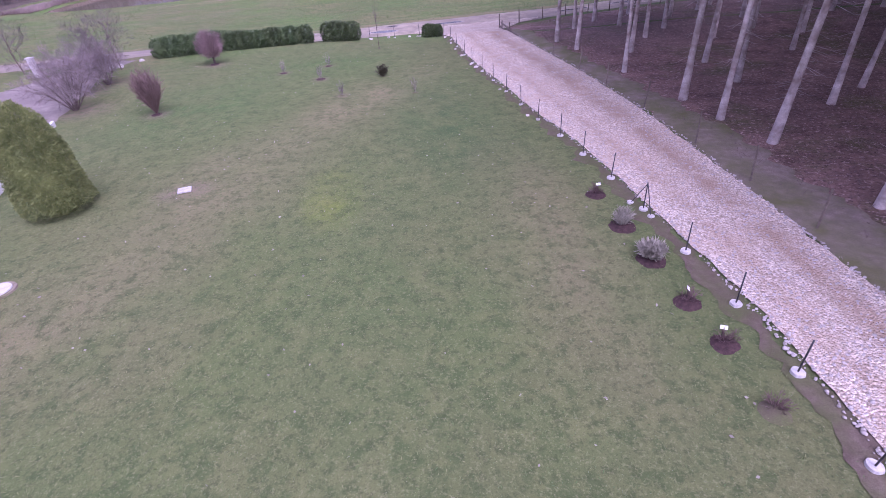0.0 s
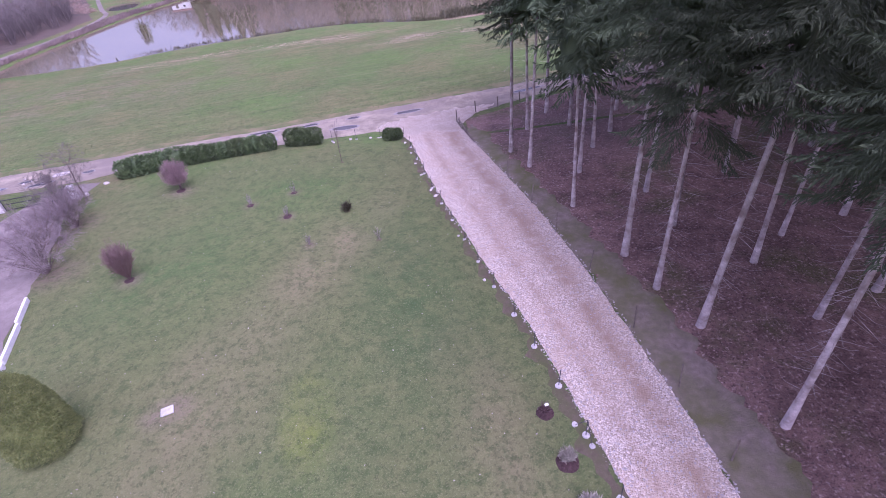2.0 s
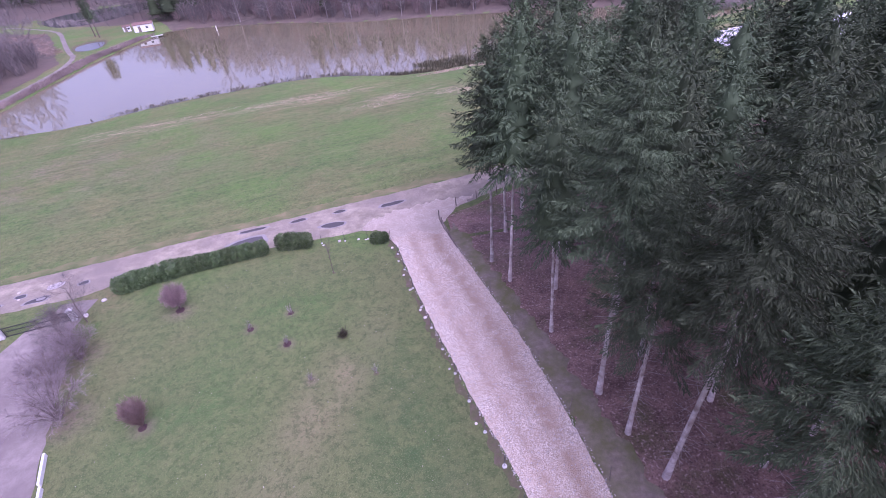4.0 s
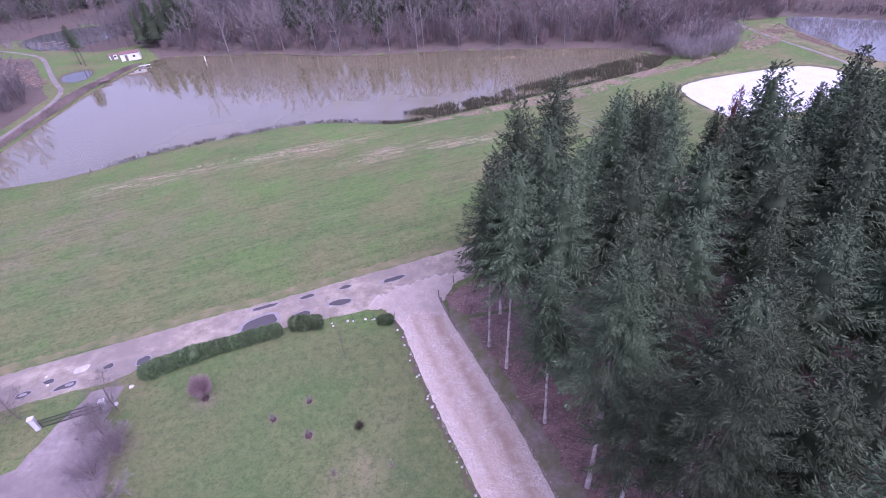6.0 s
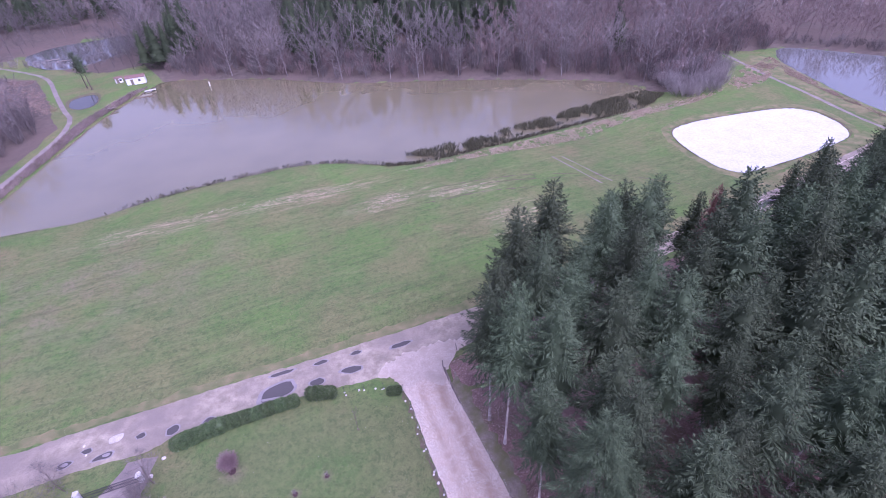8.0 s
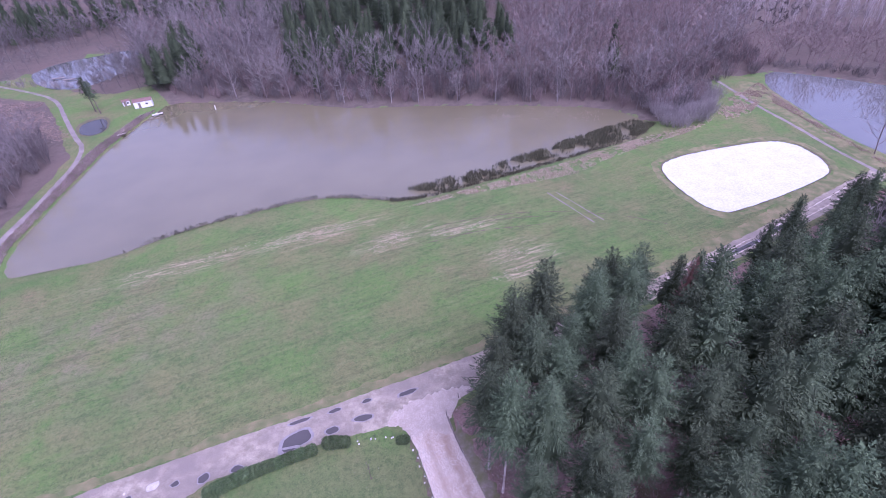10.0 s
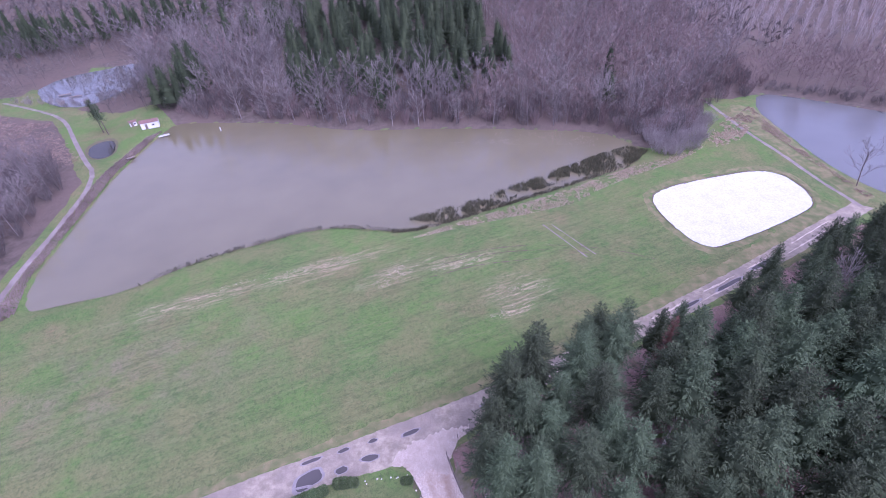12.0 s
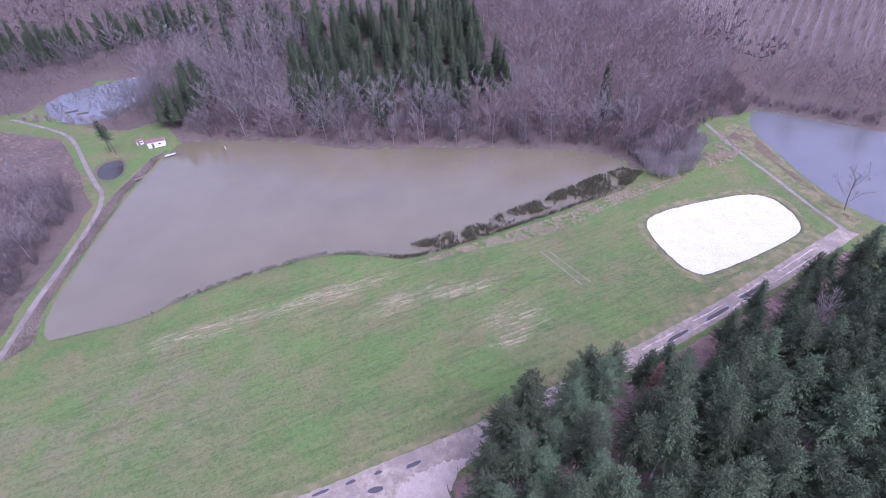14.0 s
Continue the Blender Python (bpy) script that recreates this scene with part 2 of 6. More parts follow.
M_SOIL = simple("dark_turned_soil", (0.115, 0.088, 0.066), (0.165, 0.130, 0.098), 4.0, 0.95, 0.2, 0.6, c3=(0.10, 0.115, 0.045), scale3=0.9)
M_DRIVE = simple("packed_drive_surface", (0.215, 0.185, 0.158), (0.295, 0.258, 0.224), 2.0, 0.9, 0.3, 0.4, c3=(0.17, 0.14, 0.125), scale3=0.3)
M_LITTER = litter_material()
M_WOODFLOOR = simple("winter_wood_floor", (0.080, 0.066, 0.051), (0.140, 0.114, 0.090), 0.6, 0.95, 0.2, 0.5, c3=(0.135, 0.102, 0.080), scale3=0.06)
M_MULCH = simple("dark_mulch", (0.050, 0.030, 0.029), (0.10, 0.06, 0.057), 12.0, 0.95, 0.2, 0.8)
M_PUDDLE = water_material("puddle_water", (0.090, 0.082, 0.076), 0.10, 0.05, 3.0, 1.33, 0.5)
M_WET = simple("wet_ground", (0.20, 0.18, 0.17), (0.26, 0.235, 0.22), 2.0, 0.55, 0.5, 0.2)
M_POND = water_material("muddy_pond_water", (0.156, 0.137, 0.076), 0.03, 0.012, 1.6)
M_CLEAR = water_material("dark_pond_water", (0.118, 0.118, 0.106), 0.05, 0.012, 1.2)
M_DARKWATER = water_material("shaded_pool_water", (0.050, 0.047, 0.036), 0.05, 0.02, 2.0, 1.33, 0.5)
M_MILK = simple("white_pond_surface", (0.49, 0.49, 0.48), (0.55, 0.55, 0.54), 0.3, 0.7, 0.3)
M_STRAW = foliage("cut_straw", (0.42, 0.34, 0.24), (0.60, 0.51, 0.38), 0.1)
M_REED = foliage("reed_bed", (0.058, 0.060, 0.034), (0.118, 0.108, 0.060))
M_DRY = foliage("dead_reed_and_grass", (0.38, 0.295, 0.205), (0.54, 0.44, 0.32))
M_BARK = simple("pale_spruce_bark", (0.58, 0.50, 0.46), (0.80, 0.74, 0.70), 2.2, 0.9, 0.2, 0.6, rand=0.2, c3=(0.24, 0.18, 0.155), scale3=1.3)
M_DARKBARK = simple("grey_brown_bark", (0.12, 0.09, 0.075), (0.20, 0.16, 0.14), 3.0, 0.9, 0.2, 0.4, rand=0.2)
M_NEEDLE = foliage("spruce_needles", (0.054, 0.078, 0.040), (0.092, 0.125, 0.060), 0.34, 0.22, 0.9, 0.4)
M_NEEDLE_BROWN = foliage("dead_spruce_needles", (0.14, 0.075, 0.05), (0.20, 0.11, 0.075))
# pale twigs: haze over the far woods is put into this colour
M_TWIG = foliage("bare_winter_twigs", (0.122, 0.107, 0.095), (0.205, 0.183, 0.166), 0.22, 0.10, 0.7, 0.9)
M_TWIG_PALE = foliage("pale_grey_twigs", (0.220, 0.194, 0.174), (0.325, 0.292, 0.264), 0.2, 0.10, 0.8, 0.7)
M_TWIG_PINK = foliage("pinkish_brown_twigs", (0.205, 0.155, 0.134), (0.300, 0.236, 0.208), 0.2, 0.10, 0.8, 0.7)
M_OCHRE = simple("thin_ochre_grass", (0.185, 0.165, 0.080), (0.255, 0.215, 0.115), 2.0, 0.95, 0.2, 0.5, c3=(0.105, 0.135, 0.05), scale3=0.5)
M_TWIG_RED = foliage("russet_twigs", (0.130, 0.086, 0.076), (0.200, 0.138, 0.124))
M_TWIG_ROSE = foliage("rose_brown_twigs", (0.26, 0.185, 0.165), (0.38, 0.285, 0.26))
M_HEDGE = foliage("laurel_leaves", (0.058, 0.098, 0.038), (0.138, 0.190, 0.078), 0.15, 1.2, 0.4)
M_TOPIARY = foliage("clipped_conifer_sprays", (0.150, 0.200, 0.060), (0.270, 0.310, 0.105), 0.1, 2.2, 0.6, 0.8)
M_TWIG_MIST = foliage("pale_mauve_twigs", (0.19, 0.155, 0.148), (0.33, 0.28, 0.27), 0.1)
M_HEATHER = foliage("pale_heather", (0.22, 0.20, 0.16), (0.40, 0.38, 0.31), 0.2)
M_METAL = simple("dark_steel", (0.035, 0.035, 0.038), (0.06, 0.06, 0.062), 8.0, 0.5, 0.5, 0.0, metal=0.4)
M_WOOD = simple("weathered_wood", (0.16, 0.13, 0.105), (0.26, 0.22, 0.18), 4.0, 0.9, 0.2, 0.4, rand=0.2)
M_CONCRETE = simple("pale_concrete", (0.46, 0.44, 0.41), (0.62, 0.60, 0.57), 5.0, 0.85, 0.3, 0.3, rand=0.12)
M_WHITE = simple("white_paint", (0.74, 0.73, 0.72), (0.82, 0.81, 0.80), 3.0, 0.6, 0.4)
M_BROWNROOF = simple("red_brown_roof", (0.17, 0.10, 0.085), (0.24, 0.15, 0.13), 3.0, 0.8, 0.3)
M_GLASS = simple("dark_window_pane", (0.03, 0.035, 0.04), (0.05, 0.055, 0.06), 2.0, 0.1, 0.5)


# ---- geometry helpers ----
def mesh_object(name, verts, faces, material, parent=None, label="", smooth=False):
    me = bpy.data.meshes.new(name)
    me.from_pydata([tuple(map(float, v)) for v in verts], [], [tuple(map(int, f)) for f in faces])
    me.materials.append(material)
    if smooth:
        me.polygons.foreach_set("use_smooth", [True] * len(me.polygons))
    ob = new(name, me)
    if parent:
        ob.parent = parent
    if label:
        ob["label"] = label
    return ob


def part(name, bm, material, parent=None, label="", smooth=False):
    me = bpy.data.meshes.new(name)
    bm.to_mesh(me)
    bm.free()
    me.materials.append(material)
    if smooth:
        me.polygons.foreach_set("use_smooth", [True] * len(me.polygons))
    ob = new(name, me)
    if parent:
        ob.parent = parent
    if label:
        ob["label"] = label
    return ob


def box_bm(sx, sy, sz, m=None, bevel=0.0):
    bm = bmesh.new()
    bmesh.ops.create_cube(bm, size=1.0, matrix=(m or Matrix()) @ Matrix.Diagonal((sx, sy, sz, 1)))
    if bevel:
        bmesh.ops.bevel(bm, geom=bm.edges[:], offset=bevel, segments=1, affect="EDGES")
    return bm


def add_box(bm, sx, sy, sz, m):
    bmesh.ops.create_cube(bm, size=1.0, matrix=m @ Matrix.Diagonal((sx, sy, sz, 1)))


def inside(poly, x, y):
    """Which points lie in the polygon."""
    x, y = np.asarray(x, float), np.asarray(y, float)
    hit = np.zeros(x.shape, bool)
    n = len(poly)
    for i in range(n):
        (x0, y0), (x1, y1) = poly[i], poly[(i + 1) % n]
        if y0 == y1:
            continue
        c = ((y0 > y) != (y1 > y)) & (x < (x1 - x0) * (y - y0) / (y1 - y0) + x0)
        hit ^= c
    return hit


def edge_distance(poly, x, y, closed=True):
    x, y = np.asarray(x, float), np.asarray(y, float)
    best = np.full(x.shape, 1e9)
    n = len(poly)
    for i in range(n if closed else n - 1):
        (x0, y0), (x1, y1) = poly[i], poly[(i + 1) % n]
        dx, dy = x1 - x0, y1 - y0
        s = np.clip(((x - x0) * dx + (y - y0) * dy) / (dx * dx + dy * dy + 1e-9), 0, 1)
        best = np.minimum(best, np.hypot(x - x0 - s * dx, y - y0 - s * dy))
    return best


def smooth_poly(poly, rounds=2, closed=True):
    p = [tuple(q) for q in poly]
    for _ in range(rounds):
        out = []
        n = len(p)
        for i in range(n if closed else n - 1):
            a, b = p[i], p[(i + 1) % n]
            out += [(a[0] * 0.75 + b[0] * 0.25, a[1] * 0.75 + b[1] * 0.25), (a[0] * 0.25 + b[0] * 0.75, a[1] * 0.25 + b[1] * 0.75)]
        p = out if closed else [p[0]] + out + [p[-1]]
    return p


def resample(poly, step, closed=True, ragged=0.0, freq=0.5):
    out = []
    n = len(poly)
    for i in range(n if closed else n - 1):
        a, b = Vector(poly[i]), Vector(poly[(i + 1) % n])
        d = (b - a).length
        k = max(1, int(d / step))
        side = Vector((-(b - a).y, (b - a).x)).normalized() if d else Vector((0, 0))
        for j in range(k):
            q = a.lerp(b, j / k)
            w = noise.noise((q.x * freq, q.y * freq, 3.1)) + 0.6 * noise.noise((q.x * freq * 3, q.y * freq * 3, 7.7))
            q = q + side * ragged * w
            out.append((q.x, q.y))
    if not closed:
        out.append(tuple(poly[-1]))
    return out


def sm(v):
    v = np.clip(v, 0, 1)
    return v * v * (3 - 2 * v)


# ---- the lie of the land ----
POND = smooth_poly([(-79.0, 118.0), (-72, 117.9), (-57.5, 119.6), (-48.3, 124.6), (-36.5, 128.6), (-25.2, 130.8), (-16.4, 132.8), (-4.4, 130.5),
                    (4.2, 126.0), (12, 125.2), (24.5, 128.0), (36.4, 130.6), (54.7, 135.0), (66.3, 138.0), (78, 141), (84, 148), (82.1, 154),
                    (77.7, 163), (60.5, 170.4), (46.1, 176.2), (30.9, 181), (19.2, 184.6), (-0.7, 189.1), (-17, 197.8), (-29.8, 205.6),
                    (-42.8, 209.8), (-56.1, 214), (-69, 217.5), (-72, 209.4), (-78.6, 181.4), (-80, 161.1), (-81.2, 143.3), (-81.8, 129.3)], 1)
WHITEPOND = smooth_poly([(71.2, 121.5), (76.3, 125.2), (89.1, 126.8), (103.2, 127.2), (109.0, 125.5), (111.2, 120.7), (110.4, 113.5), (107.8, 108.6),
                     (102.8, 106.3), (88.7, 102.2), (76.6, 99.6), (73.2, 100.0), (71.0, 103.9), (70.2, 113.1)], 2)
EASTPOND = smooth_poly([(143.3, 176), (152.8, 168.2), (160.7, 159.3), (172, 147.1), (190, 130), (175, 105), (150, 95), (133, 100), (128.1, 110.7),
                        (127.2, 120.9), (127.6, 131.9), (130.6, 147.6), (133.1, 163)], 1)
SMALLPOND = smooth_poly([(-95, 205), (-90, 208.5), (-86.5, 205.5), (-84.2, 196), (-86.5, 192.5), (-91, 194), (-94, 199)], 2)
BACKPOND = smooth_poly([(-145, 278), (-140, 292), (-120, 303), (-103, 306), (-96, 278), (-104, 256), (-113, 246), (-130, 255)], 2)
WATERS = ((POND, 0.0, 1.4), (WHITEPOND, 0.95, 0.8), (EASTPOND, 0.3, 1.2), (SMALLPOND, 0.6, 0.9), (BACKPOND, 0.5, 1.0))
FARSHORE = [(150, 185), (110, 158), (82, 154), (77.7, 163), (60.5, 170.4), (30.9, 181), (-0.7, 189.1), (-29.8, 205.6), (-56.1, 214), (-69, 218), (-85, 240), (-100, 320)]


def land(x, y):
    x, y = np.asarray(x, float), np.asarray(y, float)
    z = np.interp(y, [60, 64, 70, 90, 118, 135, 400, 1600], [2.2, 1.8, 1.65, 1.3, 0.6, 1.0, 1.6, 60.0])
    # wooded hill beyond the pond, and a farther ridge
    behind = np.where(y > np.interp(x, [-100, -69, -30, 0, 31, 60, 82, 110, 150], [320, 218, 206, 189, 181, 170, 154, 158, 185]), edge_distance(FARSHORE, x, y, False), 0)
    z = z + 17 * sm(behind / 150) * sm((x + 95) / 60) * sm((215 - x) / 110)
    z = z + 26 * sm((np.hypot(x, y) - 380) / 380)
    z = z + 9 * sm((x - 190) / 140)
    z = z + 0.12 * np.sin(x * 0.11 + 1.3) * np.sin(y * 0.09) + 0.05 * np.sin(x * 0.37) * np.sin(y * 0.41 + 2)
    for poly, level, depth in WATERS:
        d = edge_distance(poly, x, y)
        into = inside(poly, x, y)
        bank = level + 0.10 + np.minimum(d, 8) * 0.08
        z = np.where(into, level - 0.05 - np.minimum(d * 0.4, depth), np.where(d < 8, bank + (z - bank) * sm(d / 8), z))
    return z


def land_at(x, y):
    return float(land(np.array([x]), np.array([y]))[0])


def grown(a, b, core, far, ratio=1.18):
    out = list(np.arange(a, b + core, core))
    p, s = out[-1], core
    while p < far[1]:
        s *= ratio
        p += s
        out.append(p)
    p, s, low = out[0], core, []
    while p > far[0]:
        s *= ratio
        p -= s
        low.append(p)
    return np.array(low[::-1] + out)


def build_ground():
    xs, ys = grown(-110, 135, 1.3, (-1500, 1500)), grown(8, 225, 1.3, (-700, 2600))
    gx, gy = np.meshgrid(xs, ys)
    gz = land(gx.ravel(), gy.ravel())
    verts = np.stack([gx.ravel(), gy.ravel(), gz], 1)
    nx, ny = len(xs), len(ys)
    i, j = np.meshgrid(np.arange(nx - 1), np.arange(ny - 1))
    a = (j * nx + i).ravel()
    faces = np.stack([a, a + 1, a + nx + 1, a + nx], 1)
    g = mesh_object("ground", verts, faces, M_GRASS, smooth=True)
    g.data.materials.append(M_WOODFLOOR)
    hills = [(-103, 300), (-122, 309), (-146, 272), (-175, 270), (-1500, 330), (-1500, 2600), (1500, 2600), (1500, -100), (300, 60), (215, 110), (200, 140), (190, 300), (-100, 320)]
    mx, my = verts[faces[:, 0], 0] + verts[faces[:, 2], 0], verts[faces[:, 0], 1] + verts[faces[:, 2], 1]
    g.data.polygons.foreach_set("material_index", inside(hills, mx / 2, my / 2).astype(np.int32))
    return tagged(g, "rough winter grass meadow and lawn sloping to ponds", "ground", kind="structure")


def sheet(name, poly, material, lift, step=1.2, ragged=0.15, label="", kind="structure", category="", level=None, freq=0.5):
    """A thin surface that follows the land inside an outline."""
    from mathutils.geometry import delaunay_2d_cdt
    edge = resample(poly, step * 0.6, True, ragged, freq)
    px, py = [p[0] for p in edge], [p[1] for p in edge]
    gx, gy = np.meshgrid(np.arange(min(px), max(px), step), np.arange(min(py), max(py), step))
    gx, gy = gx.ravel(), gy.ravel()
    keep = inside(edge, gx, gy) & (edge_distance(edge, gx, gy) > step * 0.4)
    pts = [Vector(p) for p in edge] + [Vector((float(x), float(y))) for x, y in zip(gx[keep], gy[keep])]
    n = len(edge)
    v, e, f, *_ = delaunay_2d_cdt(pts, [(i, (i + 1) % n) for i in range(n)], [], 1, 1e-5)
    xy = np.array([(p.x, p.y) for p in v])
    z = land(xy[:, 0], xy[:, 1]) + lift if level is None else np.full(len(xy), level)
    ob = mesh_object(name, np.column_stack([xy, z]), f, material, smooth=True)
    return tagged(ob, label, category or name.replace("_", " "), kind=kind)


def ribbon(name, line, widths, material, lift, label, step=0.8, ragged=0.12, category="", freq=0.5):
    line = smooth_poly(line, 2, False)
    n = len(line)
    left, right = [], []
    for i, p in enumerate(line):
        a, b = line[max(0, i - 1)], line[min(n - 1, i + 1)]
        d = math.hypot(b[0] - a[0], b[1] - a[1])
        nx, ny = -(b[1] - a[1]) / d, (b[0] - a[0]) / d
        w = np.interp(i / (n - 1), np.linspace(0, 1, len(widths)), widths) / 2
        left.append((p[0] + nx * w, p[1] + ny * w))
        right.append((p[0] - nx * w, p[1] - ny * w))
    return sheet(name, left + right[::-1], material, lift, step, ragged, label, "structure", category, None, freq)


build_ground()
for nm, (poly, level, depth), mat, lab in (
        ("water_pond", WATERS[0], M_POND, "broad muddy brown fish pond with a still surface"),
        ("water_limed_pond", WATERS[1], M_MILK, "small rounded pond with a blank white surface"),
        ("water_east_pond", WATERS[2], M_CLEAR, "grey-blue pond reflecting the sky"),
        ("water_small_pond", WATERS[3], M_DARKWATER, "tiny dark pond beside the dam track"),
        ("water_back_pond", WATERS[4], M_CLEAR, "distant grey pond among bare woods")):
    big = [(p[0] + (p[0] - np.mean([q[0] for q in poly])) * 0.004, p[1] + (p[1] - np.mean([q[1] for q in poly])) * 0.004) for p in poly]
    sheet(nm, big, mat, 0, 6.0, 0.5, lab, "structure", "pond", level, 0.35)

# roads and tracks
sheet("road", [(-60, 61.5), (-44.1, 62.9), (-39.2, 64.2), (-30.5, 65.8), (-21, 67.6), (-10, 69.6), (0.6, 71.6), (11.2, 73.8), (26, 77.8), (49.6, 84.0), (63.4, 88.3),
               (75.2, 92.1), (95, 99.3), (117, 107), (119.5, 103.5), (96, 95), (75.2, 87.9), (63.4, 84.1), (49.6, 79.8), (26, 73.4), (14, 69.2), (9, 66.8), (5.7, 65.4), (-0.8, 64.4),
               (-9.8, 63.8), (-20, 62.2), (-26, 61.2), (-28.5, 59.4), (-36.8, 58.5), (-41.7, 57.4), (-60, 55)],
      M_ROAD, 0.03, 0.9, 0.25, "pale stony unpaved road with potholes", "structure", "road")
sheet("gravel_lane", [(8.6, 12), (8.5, 18), (8.3, 22.7), (7.9, 25.2), (7.0, 30.6), (6.0, 36), (4.9, 40), (3.4, 46.5), (2.0, 53.5), (1.0, 59.5), (-0.6, 64.3), (1.5, 66.5), (5.0, 66.6), (6.0, 63.5), (6.2, 60.3), (7.3, 55.6),
                      (8.5, 50), (9.5, 45.4), (10.35, 39.5), (11.0, 33.5), (11.5, 28.4), (11.7, 22), (11.8, 12)],
      M_GRAVEL, 0.05, 0.6, 0.10, "lane of pale crushed limestone gravel", "structure", "gravel lane", None, 1.6)
LANE_L = [(8.4, 12), (8.35, 20), (7.9, 25.2), (7.0, 30.6), (6.0, 36), (4.9, 40), (3.4, 46.5), (2.0, 53.5), (1.0, 59.5)]
LANE_R = [(11.8, 12), (11.7, 20), (11.6, 25.2), (11.3, 30.6), (10.8, 36), (10.3, 40), (9.3, 46.5), (7.8, 53.5), (6.4, 59.5)]
lane = bpy.data.objects["gravel_lane"]
co = np.array([v.co[:2] for v in lane.data.vertices])
xl, xr = (np.interp(co[:, 1], [p[1] for p in side], [p[0] for p in side]) for side in (LANE_L, LANE_R))
lane.data.attributes.new("across", "FLOAT", "POINT").data.foreach_set("value", ((co[:, 0] - xl) / (xr - xl)).astype(np.float32))
sheet("lane_mouth", [(-3.0, 64.4), (-1.5, 66.2), (1.5, 67.6), (6, 68.6), (10.5, 68.4), (8, 66.2), (6.0, 63.2), (5.4, 61.0), (3.2, 62.6), (0.6, 61.6), (-0.6, 63.6)], M_MOUTH, 0.06, 0.5, 0.55, "trodden gravel where the lane meets the road", "structure", "lane mouth", None, 1.2)
sheet("forest_floor", [(12.4, 8), (12.3, 22), (12.1, 28.4), (11.4, 33.5), (10.8, 39.5), (10.0, 45.4), (9.1, 50), (7.8, 55.6), (6.7, 60.3), (6.6, 64.5), (14, 68.0), (26, 72.2),
                       (49.6, 78.4), (75.2, 86.4), (112, 99), (112, 8)],
      M_LITTER, 0.025, 1.6, 0.3, "brown needle and twig litter under spruces", "structure", "forest floor")
sheet("verge", [(11.7, 8), (11.6, 22), (11.4, 28.4), (10.9, 33.5), (10.2, 39.5), (9.3, 45.4), (8.4, 50), (7.1, 55.6), (6.1, 60.3), (6.9, 63.0), (8.2, 59.5), (9.0, 55), (10.3, 50),
                (11.5, 45), (12.6, 39), (13.6, 33), (14.0, 28), (14.2, 22), (14.5, 8)],
      M_EARTH, 0.04, 0.6, 0.6, "bare mossy earth strip along the lane", "structure", "verge", None, 1.1)
sheet("driveway", [(-30.5, 58.6), (-27.2, 58.6), (-28.0, 54.5), (-26.3, 50), (-25.0, 46), (-24.2, 42), (-22.3, 37), (-20.6, 32), (-18.5, 24), (-18, 14), (-60, 14), (-60, 40), (-42, 47), (-34, 51), (-32.5, 54.5)],
      M_DRIVE, 0.03, 1.2, 0.3, "pale stony driveway in front of the gate", "structure", "driveway")
ribbon("path_dam", [(-86, 96), (-85.4, 113.8), (-85.7, 131.9), (-84.6, 146.8), (-83.6, 178.3), (-92.2, 192), (-102.8, 211.6), (-113.1, 231.5), (-125.2, 244), (-150, 262)], [1.4], M_DRIVE, 0.05, "narrow pale track along the pond dam", 1.0, 0.2, "track")
ribbon("path_east", [(121.1, 178), (120.1, 163.5), (118.1, 147.5), (118.6, 132.9), (118, 119), (117.5, 105)], [1.2], M_DRIVE, 0.05, "narrow pale track between two ponds", 1.0, 0.2, "track")
sheet("wood_floor", [(169.5, 147), (158.6, 157.8), (150.8, 166.8), (141.6, 174.2), (130, 172), (122, 176), (110, 158), (92, 145.5), (86, 147.5), (82.0, 152), (76.6, 161.2), (59.6, 168.4), (45.2, 174.2), (30.1, 179.0), (-1.0, 187.0),
                     (-18.0, 195.8), (-30.8, 203.6), (-43.5, 207.8), (-57, 212.0), (-69, 216), (-80, 236), (-88, 250), (-103, 258), (-103, 298), (-100, 330), (200, 330), (230, 160), (195, 134)],
      M_WOODFLOOR, 0.10, 2.6, 0.3, "brown leaf-covered floor of the winter wood", "structure", "wood floor")
sheet("hut_wood_floor", [(-114, 244), (-104, 254), (-95, 277), (-90, 306), (-78, 270), (-80, 240), (-92, 233), (-106, 237)], M_WOODFLOOR, 0.07, 2.5, 0.8, "brown leaf-covered ground between the huts and the far pond", "structure", "wood floor")
sheet("east_margin", [(120.5, 158), (127, 168), (133.6, 165), (130.0, 148), (126.6, 132), (125.6, 120), (124.6, 108), (119.4, 106), (119.6, 119), (120.2, 133), (119.6, 147)], M_OCHRE, 0.02, 1.4, 0.7, "dry ochre grass bank between track and pond", "structure", "bank")
sheet("small_pond_bank", [(-89.6 + (p[0] + 89.6) * 1.2, 200.2 + (p[1] - 200.2) * 1.2) for p in SMALLPOND], M_SOIL, 0.03, 0.8, 0.3, "dark bare bank round the tiny pond", "structure", "bank")
sheet("scrub_floor", [(-88, 98), (-88.5, 131), (-87.5, 150), (-87, 175), (-96, 192), (-106, 212), (-118, 232), (-150, 250), (-300, 320), (-300, 90)],
      M_WOODFLOOR, 0.05, 5.0, 0.8, "brown scrub clearing beside the dam", "structure", "scrub")

